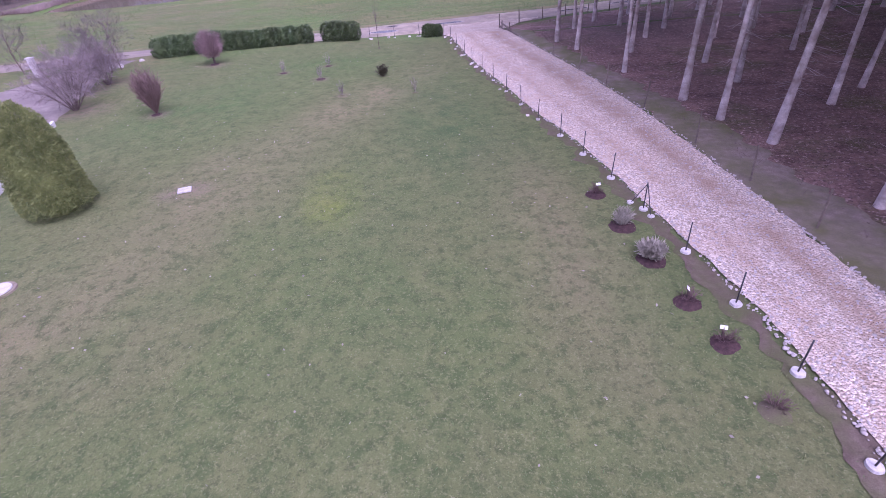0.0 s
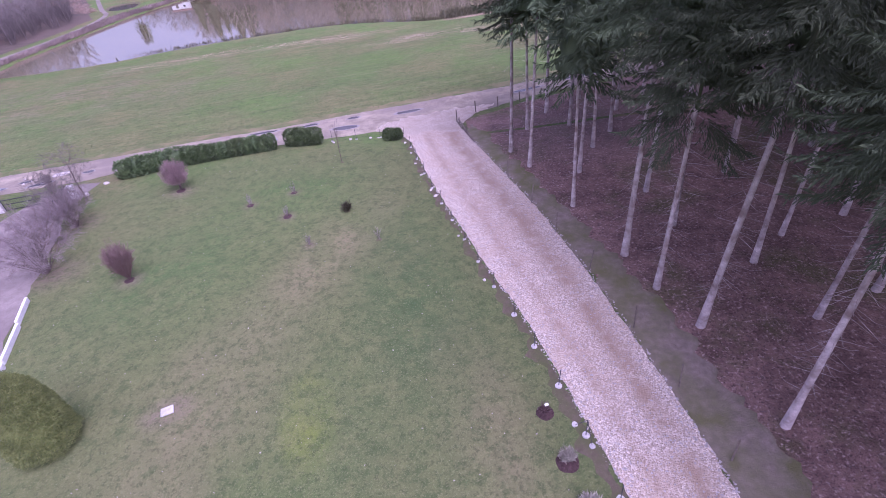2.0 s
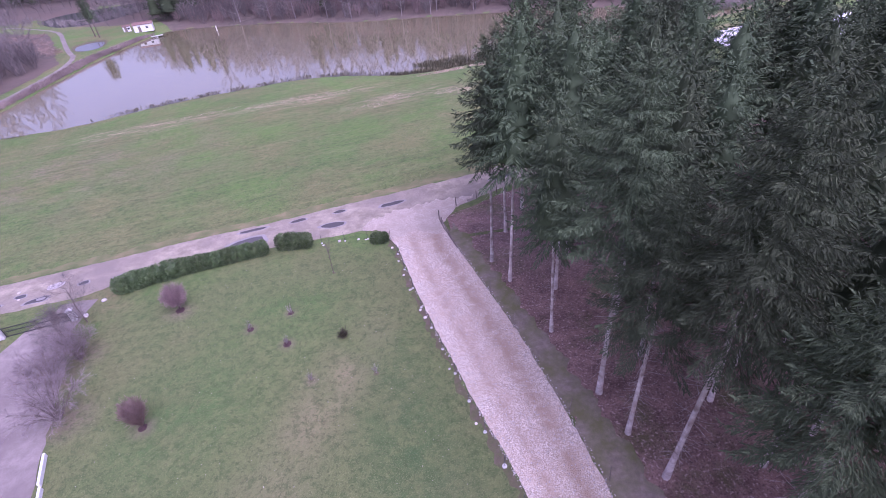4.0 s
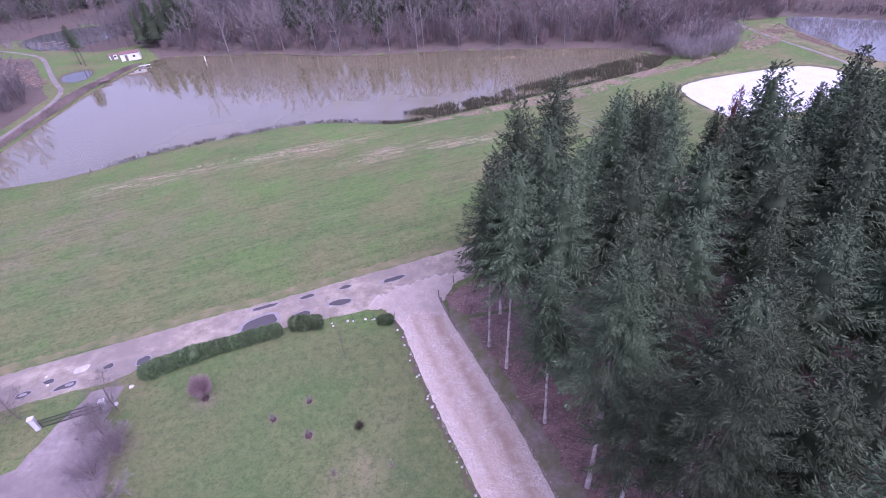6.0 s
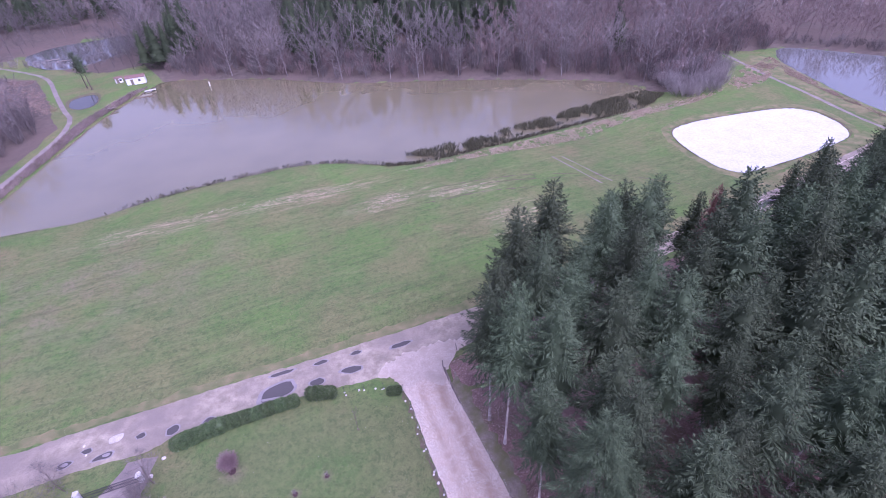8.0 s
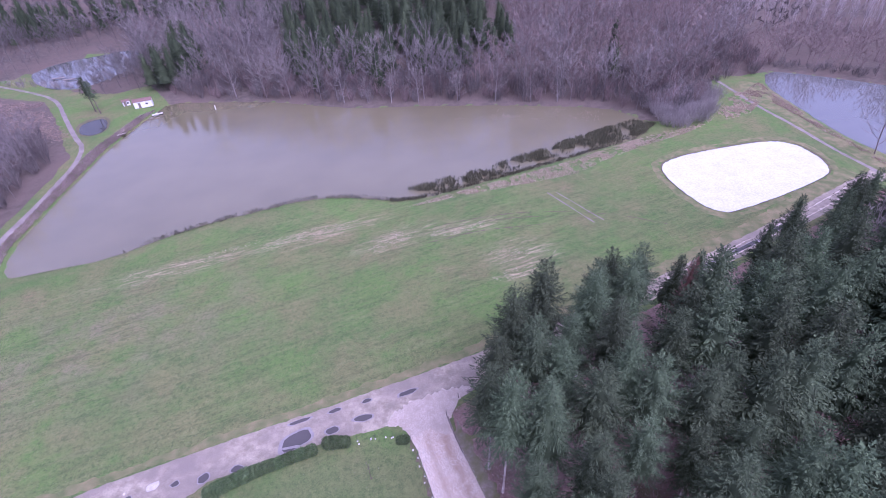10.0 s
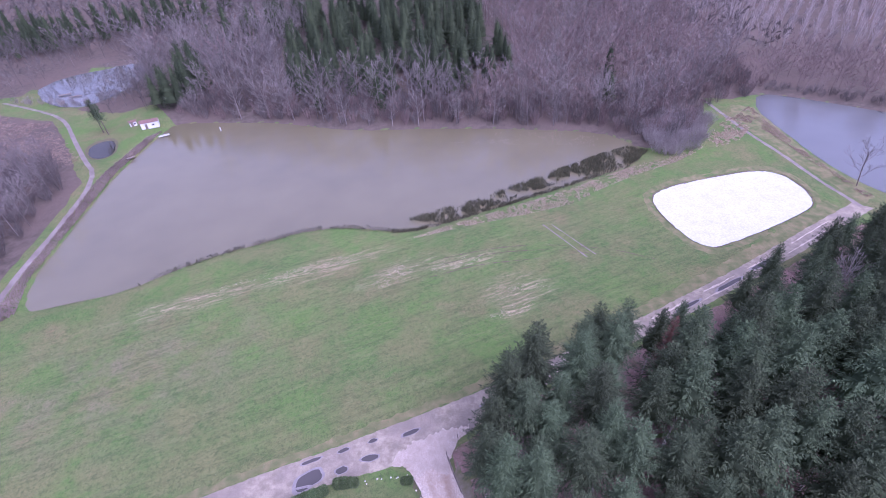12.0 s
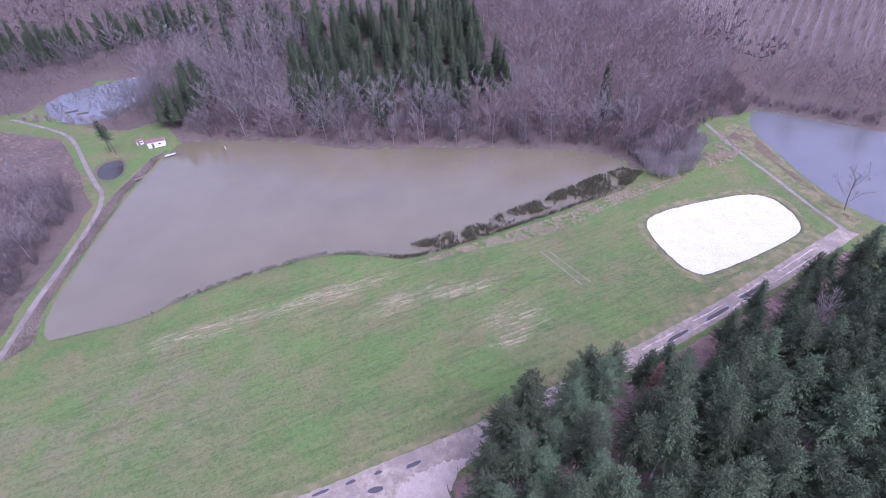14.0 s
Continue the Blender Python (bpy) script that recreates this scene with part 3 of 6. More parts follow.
ribbon("road_verge", [(-60, 62.4), (-44, 63.8), (-30, 66.8), (-21, 68.6), (-10, 70.6), (0.6, 72.6), (11.2, 74.8), (26, 78.9), (49.6, 85.2), (63.4, 89.6), (75.2, 93.4), (95, 100.8), (112, 107)], [1.6, 1.2, 1.8, 2.6, 4.5], M_OCHRE, 0.02,
       "thin ochre grass verge along the road", 0.9, 0.6, "verge")
sheet("pond_rim", [(91 + (p[0] - 91) * 1.022, 113.5 + (p[1] - 113.5) * 1.032) for p in WHITEPOND], M_SOIL, 0.04, 1.0, 0.25, "dark rim of the white pond", "structure", "pond rim")
sheet("pond_margin", [(91 + (p[0] - 91) * 1.11, 113.5 + (p[1] - 113.5) * 1.17) for p in WHITEPOND], M_OCHRE, 0.02, 1.4, 0.6, "trodden ochre margin of the white pond", "structure", "margin")
for i, ln in enumerate(([(40.9, 118.5), (43.5, 111), (46.0, 103.7)], [(43.0, 118.0), (45.6, 111), (48.3, 104.1)])):
    ribbon("tyre_track", ln, [0.3], M_DRIVE, 0.015, "faint pale tyre track across the meadow", 0.5, 0.12, "tyre track")
for i, ln in enumerate(([(12, 111.5), (24, 112.6), (38, 111.0), (52, 105.5), (60, 99)], [(13, 109.6), (25, 110.8), (38, 109.0), (50, 103.8)], [(10, 106.0), (22, 107.5), (36, 106.0)])):
    ribbon("muddy_track", ln, [0.12, 0.3, 0.2, 0.1], M_SOIL, 0.015, "dark muddy tyre track across the meadow", 0.5, 0.2, "tyre track")

ribbon("earth_strip", [(8.0, 12), (7.95, 20), (7.55, 25.2), (6.7, 30.6), (5.7, 36), (4.6, 40), (3.1, 46.5), (1.75, 53.5), (0.75, 59.5), (0.1, 61.8)], [0.75, 0.6, 0.4], M_SOIL, 0.022, "strip of bare earth between lawn and gravel", 0.4, 0.5, "earth strip", 1.0)

# pale colour paints the sky's glint on water lying in the wheel tracks
for i, (k0, k1) in enumerate(((20, 33), (36, 44), (47, 58), (61, 71), (74, 84), (88, 104))):
    for off in (-0.95, 0.75):
        k0b, k1b = k0 + 2.5 * (off > 0), k1 + 1.5 * (off > 0)
        xs = np.linspace(k0b, k1b, 6)
        mid = np.interp(xs, [-30, -20, -10, 0, 14, 26, 49.6, 63.4, 75.2, 95, 117], [63.2, 65.0, 66.8, 68.2, 71.9, 75.6, 81.9, 86.2, 90.0, 97.1, 105.2])
        ribbon("wheel_track", [(float(a), float(b) + off + 0.12 * math.sin(a)) for a, b in zip(xs, mid)], [0.08, 0.26, 0.34, 0.2, 0.08], M_MOUTH, 0.038, "pale wheel track along the road, sky glint on water put into its colour", 0.5, 0.22, "wheel track", 0.9)


# ---- plants: builders that return arrays of points and triangles ----
class Tris:
    def __init__(self):
        self.v, self.f, self.n = [], [], 0

    def add(self, v, f):
        v, f = np.asarray(v, float).reshape(-1, 3), np.asarray(f, int).reshape(-1, 3)
        self.v.append(v)
        self.f.append(f + self.n)
        self.n += len(v)

    def arrays(self):
        return np.concatenate(self.v), np.concatenate(self.f)


def fast_mesh(name, v, f, material, smooth=False):
    me = bpy.data.meshes.new(name)
    me.vertices.add(len(v))
    me.vertices.foreach_set("co", np.asarray(v, np.float32).ravel())
    me.loops.add(len(f) * 3)
    me.loops.foreach_set("vertex_index", np.asarray(f, np.int32).ravel())
    me.polygons.add(len(f))
    me.polygons.foreach_set("loop_start", np.arange(0, len(f) * 3, 3, dtype=np.int32))
    me.update(calc_edges=True)
    me.validate()
    if smooth:
        me.polygons.foreach_set("use_smooth", [True] * len(me.polygons))
    me.materials.append(material)
    return me


def child(name, arrays, material, parent, label="", smooth=False):
    ob = new(name, fast_mesh(name, *arrays, material, smooth))
    ob.parent = parent
    if name == "twig_mass":
        ob["kind"] = "stuff"
    if label:
        ob["label"] = label
    return ob


def kites(base, way, length, width, droop=0.0, rg=nrg, flat=0.0):
    """Small leaf-like blades: 4 points, 2 triangles each."""
    n = len(base)
    way = way / (np.linalg.norm(way, axis=1, keepdims=True) + 1e-9)
    side = np.cross(way, rg.normal(size=(n, 3)) * (1 - flat) + np.array([0, 0, 1.5 * flat]))
    side /= np.linalg.norm(side, axis=1, keepdims=True) + 1e-9
    length, width = np.asarray(length).reshape(-1, 1), np.asarray(width).reshape(-1, 1)
    mid, tip = base + way * length * 0.5, base + way * length
    tip[:, 2] -= (droop * length)[:, 0]
    v = np.stack([base, mid + side * width, tip, mid - side * width], 1).reshape(-1, 3)
    k = 4 * np.arange(n)[:, None]
    f = np.concatenate([k + [0, 1, 2], k + [0, 2, 3]], 1).reshape(-1, 3)
    return v, f


def tube(points, radii, sides=5):
    pts = [Vector(p) for p in points]
    v, f = [], []
    for i, p in enumerate(pts):
        d = (pts[min(i + 1, len(pts) - 1)] - pts[max(i - 1, 0)]).normalized()
        a = d.orthogonal().normalized()
        b = d.cross(a)
        for s in range(sides):
            w = 2 * math.pi * s / sides
            v.append(p + (a * math.cos(w) + b * math.sin(w)) * radii[i])
    for i in range(len(pts) - 1):
        for s in range(sides):
            q, r = i * sides + s, i * sides + (s + 1) % sides
            f += [(q, r, r + sides), (q, r + sides, q + sides)]
    return np.array([tuple(p) for p in v]), np.array(f)


def spruce_arrays(seed, height, start, reach, step=0.24, whorl=0.56, fat=1.0, sparse=0.0, full=0.80, stubs=60, hang=(0.45,), flat=0.62, inner=0.44):
    """Trunk and crown of a spruce: whorls of drooping boughs, each a fan of side sprays with hanging tips."""
    rg = np.random.default_rng(seed)
    trunk, crown = Tris(), Tris()
    lean = rg.normal(0, 0.12, 2)
    hs = np.concatenate([np.linspace(0, start + 0.4, 6), np.linspace(start + 1.4, height - 0.6, 5)])
    pts = [(lean[0] * (h / height) ** 2 * 2, lean[1] * (h / height) ** 2 * 2, h) for h in hs]
    rad = [0.146 * (1 - 0.93 * h / height) * (1.45 if h == 0 else 1.0) + 0.012 for h in hs]
    trunk.add(*tube(pts[:6], rad[:6], 7))
    crown.add(*tube(pts[5:], rad[5:], 5))  # the stem within the needles
    for _ in range(stubs):  # dead branches under the crown
        h = rg.uniform(1.8, start + 1.0)
        a, ln = rg.uniform(0, 6.283), rg.uniform(0.4, 2.4) * (0.35 + 0.65 * h / start)
        d = np.array([math.cos(a), math.sin(a), 0])
        p0 = np.array([0, 0, h])
        trunk.add(*tube([p0, p0 + d * ln * 0.4 + [0, 0, -0.10 * ln], p0 + d * ln * 0.75 + [0, 0, -0.20 * ln], p0 + d * ln + [0, 0, -0.14 * ln]], [0.012, 0.009, 0.006, 0.003], 3))
    bases, ways, lens, wids = [], [], [], []

    def spray(b, w, ln, wd):
        bases.append(b), ways.append(w), lens.append(np.broadcast_to(ln, len(b))), wids.append(np.broadcast_to(wd, len(b)))

    h = start
    while h < height - 0.5:
        rel = (h - start) / (height - start)
        shape = (1 - rel) ** full * (0.70 + 0.30 * min(1, rel * 5)) + 0.06
        count = int(rg.integers(6, 9)) if rel < 0.85 else 5
        a0 = rg.uniform(0, 6.283)
        for k in range(count):
            if rg.random() < sparse + 0.06:
                continue
            a = a0 + 6.283 * k / count + rg.normal(0, 0.2)
            ln = max(0.35, reach * shape * rg.uniform(0.72, 1.16))
            d, side = np.array([math.cos(a), math.sin(a), 0.0]), np.array([-math.sin(a), math.cos(a), 0.0])
            rise = 0.85 * rel - 0.05 + rg.normal(0, 0.08)
            drop = 0.62 - 0.25 * rel
            n = max(3, int(ln / step))
            s = 0.22 + 0.78 * (np.arange(n) + 0.6) / n
            root = np.array([0, 0, h + rg.uniform(-0.25, 0.25)])
            spine = root + d * (ln * s)[:, None]
            spine[:, 2] += ln * (rise * s - drop * s ** 2 + 0.34 * s ** 4)
            slope = np.column_stack([np.tile(d, (n, 1))[:, :2], rise - 2 * drop * s + 1.36 * s ** 3])
            lateral = (0.22 + 0.30 * ln * (1 - s) * np.minimum(1, 0.3 + 2.0 * s)) * rg.uniform(0.75, 1.25, n)
            for sg in (-1, 1):
                w = slope * 0.75 + sg * side * 0.85 + rg.normal(0, 0.16, (n, 3))
                w[:, 2] -= 0.10
                w /= np.linalg.norm(w, axis=1, keepdims=True)
                if fat < 0.6:
                    for frac in (0.0, 0.11, 0.22, 0.33, 0.44, 0.55, 0.66, 0.77, 0.88):
                        on = lateral > frac * 0.7
                        wf = w[on] + rg.normal(0, 0.20, (on.sum(), 3)) + side * sg * 0.2 * (1 if frac else 0) - np.array([0, 0, 0.30])
                        spray(spine[on] + w[on] * (lateral[on] * frac)[:, None], wf, 0.13 + 0.10 * lateral[on], 0.020)
                else:
                    spray(spine, w, lateral, (0.035 + 0.075 * lateral) * fat)
                # hanging twigs, and short ones that stand forward
                keep = lateral > 0.3
                for frac in hang if keep.any() else ():
                    mid = spine[keep] + w[keep] * lateral[keep][:, None] * frac
                    w2 = w[keep] * 0.35 + d * 0.6 + rg.normal(0, 0.2, mid.shape)
                    w2[:, 2] -= 0.75
                    spray(mid, w2, rg.uniform(0.25, 0.50, len(mid)) * (0.7 if fat < 0.6 else 1.0), 0.055 * (fat if fat > 0.6 else 0.4))
            # the bough's own end: a thick upturned brush
            e = spine[-2:]
            we = np.repeat(slope[-1:], 2, 0) + rg.normal(0, 0.15, (2, 3))
            we[:, 2] += 0.25
            spray(e, we, 0.42, 0.085 * max(fat, 0.5))
        h += whorl * (1.0 - 0.40 * rel) * rg.uniform(0.75, 1.25)
    # dense inner growth round the trunk
    zs = np.arange(start + 0.3, height - 2.2, 0.5) if inner else ()
    rr = [reach * ((1 - (q - start) / (height - start)) ** full) * (inner if i % 2 else inner * 0.6) * rg.uniform(0.75, 1.2) + 0.04 for i, q in enumerate(zs)]
    if inner:
        crown.add(*tube([(rg.normal(0, 0.06), rg.normal(0, 0.06), float(q)) for q in zs] + [(0, 0, height - 1.5)], rr + [0.02], 8))
    # leader
    m = 26
    top = np.tile(np.array([pts[-1]]), (m, 1)) - np.array([0, 0, 1.0]) * rg.uniform(-0.2, 1.3, (m, 1))
    w = rg.normal(0, 0.75, (m, 3))
    w[:, 2] = 0.9
    spray(top, w, 0.42, 0.05 * min(fat, 1.5))
    spray(np.array([pts[-1]]), np.array([[0.0, 0.0, 1.0]]), 0.9, 0.05 * min(fat, 1.5))
    crown.add(*kites(np.concatenate(bases), np.concatenate(ways), np.concatenate(lens), np.concatenate(wids), 0.14, rg, flat))
    return trunk.arrays(), crown.arrays()


def bare_arrays(seed, height, spread=0.35, levels=3, twigs=7, thick=0.16, fork=0.3, twig_len=0.9, twig_w=0.02, first=4):
    """A leafless tree or shrub: tapered limbs, then fine twigs."""
    rg = np.random.default_rng(seed)
    wood = Tris()
    tb, tw, tl = [], [], []

    def limb(p, d, ln, r, level):
        d = d / np.linalg.norm(d)
        bend = rg.normal(0, 0.12, 3)
        pts = [p, p + d * ln * 0.5 + bend * ln * 0.25, p + d * ln + np.array([0, 0, 0.08 * ln])]
        wood.add(*tube(pts, [r, r * 0.72, r * 0.42], 5 if level == 0 else 3))
        kids = first + 3 if level == 0 else 4
        if level >= levels:
            for _ in range(twigs):
                s = rg.uniform(0.15, 1.0)
                q = pts[0] + (pts[2] - pts[0]) * s
                w = d * 0.8 + rg.normal(0, 0.55, 3) + np.array([0, 0, 0.15])
                tb.append(q), tw.append(w), tl.append(twig_len * rg.uniform(0.5, 1.2))
            return
        for k in range(kids):
            s = fork + (1 - fork) * (k + rg.uniform(0.2, 0.9)) / kids
            q = pts[0] + (pts[2] - pts[0]) * s if s < 1 else pts[2]
            a = rg.uniform(0, 6.283)
            o = np.cross(d, [math.cos(a), math.sin(a), 0.3])
            o /= np.linalg.norm(o) + 1e-9
            nd = d * (1 - spread) + o * spread * 1.5 + np.array([0, 0, 0.12])
            limb(q, nd, ln * (0.62 - 0.22 * s) * rg.uniform(0.8, 1.25), r * 0.45, level + 1)

    limb(np.zeros(3), np.array([rg.normal(0, 0.05), rg.normal(0, 0.05), 1.0]), height * 0.78, thick, 0)
    leaf = kites(np.array(tb), np.array(tw), np.array(tl), np.full(len(tb), twig_w), 0.0, rg)
    return wood.arrays(), leaf


def winter_arrays(seed, height, width, limbs=13, twigs=12, tw_len=1.7, tw_w=0.05, thick=0.2, low=0.28):
    """A forest tree in winter: a stem, limbs that reach out to a domed crown, and a haze of twigs along them."""
    rg = np.random.default_rng(seed)
    wood = Tris()
    bend = rg.normal(0, 0.03, 2) * height
    wood.add(*tube([(0, 0, 0), (bend[0] * 0.4, bend[1] * 0.4, height * 0.5), (bend[0], bend[1], height * 0.92)], [thick, thick * 0.6, thick * 0.15], 4))
    tb, tw, tl = [], [], []
    for k in range(limbs):
        s = low + (0.88 - low) * (k + rg.random()) / limbs
        a = k * 2.4 + rg.normal(0, 0.4)
        out = width * 0.5 * math.sin(math.pi * min(0.98, 0.22 + 0.72 * s)) * rg.uniform(0.75, 1.15)
        p0 = np.array([bend[0] * s * s, bend[1] * s * s, height * s * 0.86])
        p2 = np.array([math.cos(a) * out, math.sin(a) * out, min(height, height * (s + 0.20 * (1 - 0.5 * s)) * rg.uniform(0.92, 1.08))])
        p1 = (p0 + p2) / 2 + np.array([math.cos(a) * out * 0.12, math.sin(a) * out * 0.12, -0.02 * height])
        wood.add(*tube([p0, p1, p2], [thick * 0.38, thick * 0.24, thick * 0.08], 3))
        t = rg.uniform(0.25, 1.0, (twigs, 1))
        q = p0 * (1 - t) ** 2 + 2 * p1 * t * (1 - t) + p2 * t ** 2
        w = (p2 - p0) / (np.linalg.norm(p2 - p0) + 1e-6) + rg.normal(0, 0.6, (twigs, 3)) + np.array([0, 0, 0.25])
        tb.append(q), tw.append(w), tl.append(tw_len * rg.uniform(0.5, 1.25, twigs))
    tl = np.concatenate(tl)
    return wood.arrays(), kites(np.concatenate(tb), np.concatenate(tw), tl, np.full(len(tl), tw_w), 0.0, rg)


def stemmy_arrays(seed, height, width, stems=11, kids=7, twigs=7, thick=0.04, tw_len=0.45, tw_w=0.007):
    """A leafless garden shrub: stems that fan out from the root, side branches, and fine twigs on them."""
    rg = np.random.default_rng(seed)
    wood = Tris()
    tb, tw, tl = [], [], []
    for k in range(stems):
        a = 6.283 * k / stems + rg.normal(0, 0.25)
        r = width * 0.5 * math.sqrt((k % 4 + 0.6) / 4) * rg.uniform(0.85, 1.1)
        tip = np.array([math.cos(a) * r, math.sin(a) * r, height * (1 - 0.42 * (2 * r / width) ** 2) * rg.uniform(0.85, 1.0)])
        root = np.array([math.cos(a) * 0.12, math.sin(a) * 0.12, 0.0])
        mid = root * 0.5 + tip * 0.5 + np.array([0, 0, 0.12 * height]) + rg.normal(0, 0.05, 3)
        wood.add(*tube([root, mid, tip], [thick, thick * 0.6, thick * 0.2], 4))
        for j in range(kids):
            t = 0.25 + 0.75 * (j + rg.random()) / kids
            p = root * (1 - t) ** 2 + 2 * mid * t * (1 - t) + tip * t ** 2
            d = (tip - root) / np.linalg.norm(tip - root) * 0.8 + rg.normal(0, 0.55, 3)
            d /= np.linalg.norm(d)
            ln = (0.20 + 0.16 * rg.random()) * height * (1.15 - 0.5 * t)
            e = p + d * ln
            e[2] = max(e[2], 0.15)
            wood.add(*tube([p, (p + e) / 2 + rg.normal(0, 0.03, 3), e], [thick * 0.38, thick * 0.26, thick * 0.12], 3))
            u = rg.uniform(0.2, 1.0, (twigs, 1))
            tb.append(p + (e - p) * u), tw.append(d * 0.8 + rg.normal(0, 0.55, (twigs, 3))), tl.append(tw_len * rg.uniform(0.4, 1.2, twigs))
    tl = np.concatenate(tl)
    return wood.arrays(), kites(np.concatenate(tb), np.concatenate(tw), tl, np.full(len(tl), tw_w), 0.0, rg)


def bush_arrays(seed, height, width, stems, vase=0.5, twig_w=0.012, tw_len=0.35):
    """A leafless bush of many stems that fan out from the root."""
    rg = np.random.default_rng(seed)
    a = rg.uniform(0, 6.283, stems)
    r = np.sqrt(rg.random(stems))
    base = np.column_stack([np.cos(a) * r, np.sin(a) * r, np.zeros(stems)]) * width * 0.5 * (1 - vase) * 0.6
    tip = np.column_stack([np.cos(a) * r * width / 2, np.sin(a) * r * width / 2, height * (1 - 0.35 * r ** 2) * rg.uniform(0.8, 1.0, stems)])
    stem = kites(base, tip - base, np.linalg.norm(tip - base, axis=1), np.full(stems, twig_w * 1.3), 0.0, rg)
    k = 7
    s = rg.uniform(0.3, 1.0, (stems, k, 1))
    q = (base[:, None] * (1 - s) + tip[:, None] * s).reshape(-1, 3)
    w = np.repeat(tip - base, k, 0)
    w = w / np.linalg.norm(w, axis=1, keepdims=True) + rg.normal(0, 0.45, q.shape)
    tw = kites(q, w, rg.uniform(0.5, 1.2, len(q)) * tw_len, np.full(len(q), twig_w), 0.0, rg)
    t = Tris()
    t.add(*tw)
    return stem, t.arrays()


def shell_arrays(seed, centre, radii, count, leaf, wide, flat_bottom=True, power=2.0):
    """Leaves over the skin of a rounded body."""
    rg = np.random.default_rng(seed)
    d = rg.normal(size=(count, 3))
    d /= np.linalg.norm(d, axis=1, keepdims=True)
    if flat_bottom:
        d[:, 2] = np.abs(d[:, 2]) * 1.56 - 0.56
    sq = np.sign(d) * np.abs(d) ** (2 / power)
    lump = np.array([1 + 0.07 * noise.noise((x * 3 + seed, y * 3, z * 3)) + 0.05 * noise.noise((x * 8, y * 8 + seed, z * 8)) for x, y, z in d])
    p = np.array(centre) + sq * np.array(radii) * (lump * rg.uniform(0.88, 1.02, count))[:, None]
    w = d / np.array(radii) * min(radii) + rg.normal(0, 0.5, (count, 3)) + np.array([0, 0, 0.25])
    return kites(p, w, leaf * rg.uniform(0.6, 1.3, count), wide * rg.uniform(0.7, 1.3, count), 0.1, rg)


def core_bm(centre, radii, power=2.0):
    bm = bmesh.new()
    bmesh.ops.create_icosphere(bm, subdivisions=3, radius=1.0)
    for v in bm.verts:
        d = v.co.normalized()
        q = Vector([math.copysign(abs(c) ** (2 / power), c) for c in d])
        k = 0.9 + 0.07 * noise.noise(d * 3)
        v.co = Vector((centre[0] + q.x * radii[0] * k, centre[1] + q.y * radii[1] * k, max(0.0, centre[2] + q.z * radii[2] * k)))
    return bm


def scatter(name, variants, places, material, label, category):
    """Many plants nobody could count, joined into one mesh. places: rows of x, y, z, turn, scale, variant."""
    vs, fs, n = [], [], 0
    for x, y, z, a, s, k in places:
        v, f = variants[int(k)]
        c, sn = math.cos(a) * s, math.sin(a) * s
        vs.append(np.column_stack([v[:, 0] * c - v[:, 1] * sn + x, v[:, 0] * sn + v[:, 1] * c + y, v[:, 2] * s + z]))
        fs.append(f + n)
        n += len(v)
    ob = new(name, fast_mesh(name, np.concatenate(vs), np.concatenate(fs), material))
    return tagged(ob, label, category, kind="stuff")


def merge(*arrays):
    t = Tris()
    for a in arrays:
        t.add(*a)
    return t.arrays()


def jittered(poly, step, jitter, seed, clear=()):
    rg = np.random.default_rng(seed)
    px, py = [p[0] for p in poly], [p[1] for p in poly]
    gx, gy = np.meshgrid(np.arange(min(px), max(px), step), np.arange(min(py), max(py), step))
    x = gx.ravel() + rg.uniform(-jitter, jitter, gx.size) * step
    y = gy.ravel() + rg.uniform(-jitter, jitter, gx.size) * step
    keep = inside(poly, x, y)
    for c in clear:
        keep &= ~inside(c, x, y)
    return x[keep], y[keep], rg


# ---- the spruce plantation ----
FRONT = [(9.48, 55.2, 0), (10.35, 52.0, 1), (11.9, 45.4, 2), (13.1, 39.2, 0), (13.6, 36.0, 3), (14.45, 33.0, 1), (14.9, 27.3, 2), (15.2, 21.5, 0), (15.6, 16.5, 3)]
SECOND = [(19.7, 37.2, 1), (20.0, 32.6, 2), (16.2, 54.0, 3), (15.7, 59.1, 0), (20.7, 52.3, 2), (20.0, 27.6, 1), (17.3, 46.0, 0), (17.2, 41.6, 1), (11.9, 59.6, 2), (20.2, 22.0, 3),
          (19.1, 67.0, 4), (25.5, 65.8, 1), (26.8, 51.5, 0), (34.9, 51.6, 4), (28.4, 45.1, 3), (23.6, 47.2, 0), (21.0, 61.5, 3), (26.0, 58.5, 1)]
KINDS = [(21, 21.0, 10.6, 3.8), (22, 22.4, 10.4, 4.0), (23, 21.2, 9.8, 4.1), (24, 19.6, 9.4, 3.8), (25, 22.8, 10.4, 4.0)]
# how finely a tree is built: step along a bough, height between whorls, breadth of sprays, profile, dead stubs, hanging twigs
GRADES = [(0.17, 0.54, 0.40, 0.0, 0.90, 110, (0.2, 0.45, 0.7), 0.35, 0), (0.26, 0.58, 0.80, 0.0, 0.98, 30, (0.45,), 0.45, 0.46), (0.42, 0.66, 1.25, 0.0, 1.0, 0, (0.45,), 0.5, 0.48)]


def spruce_model(seed, height, start, reach, grade):
    tree = tagged(new("spruce_tree"), "tall dark green spruce with bare pale lower trunk", "spruce tree", "plantation spruces")
    tr, cr = spruce_arrays(seed, height, start + 1.2 - 0.7 * grade, reach * (1.04 + 0.10 * grade), *GRADES[grade])
    child("trunk", tr, M_BARK, tree, "pale grey bark with dead branch stubs" if grade == 0 else "", True)
    child("crown", cr, M_NEEDLE, tree)
    return tree


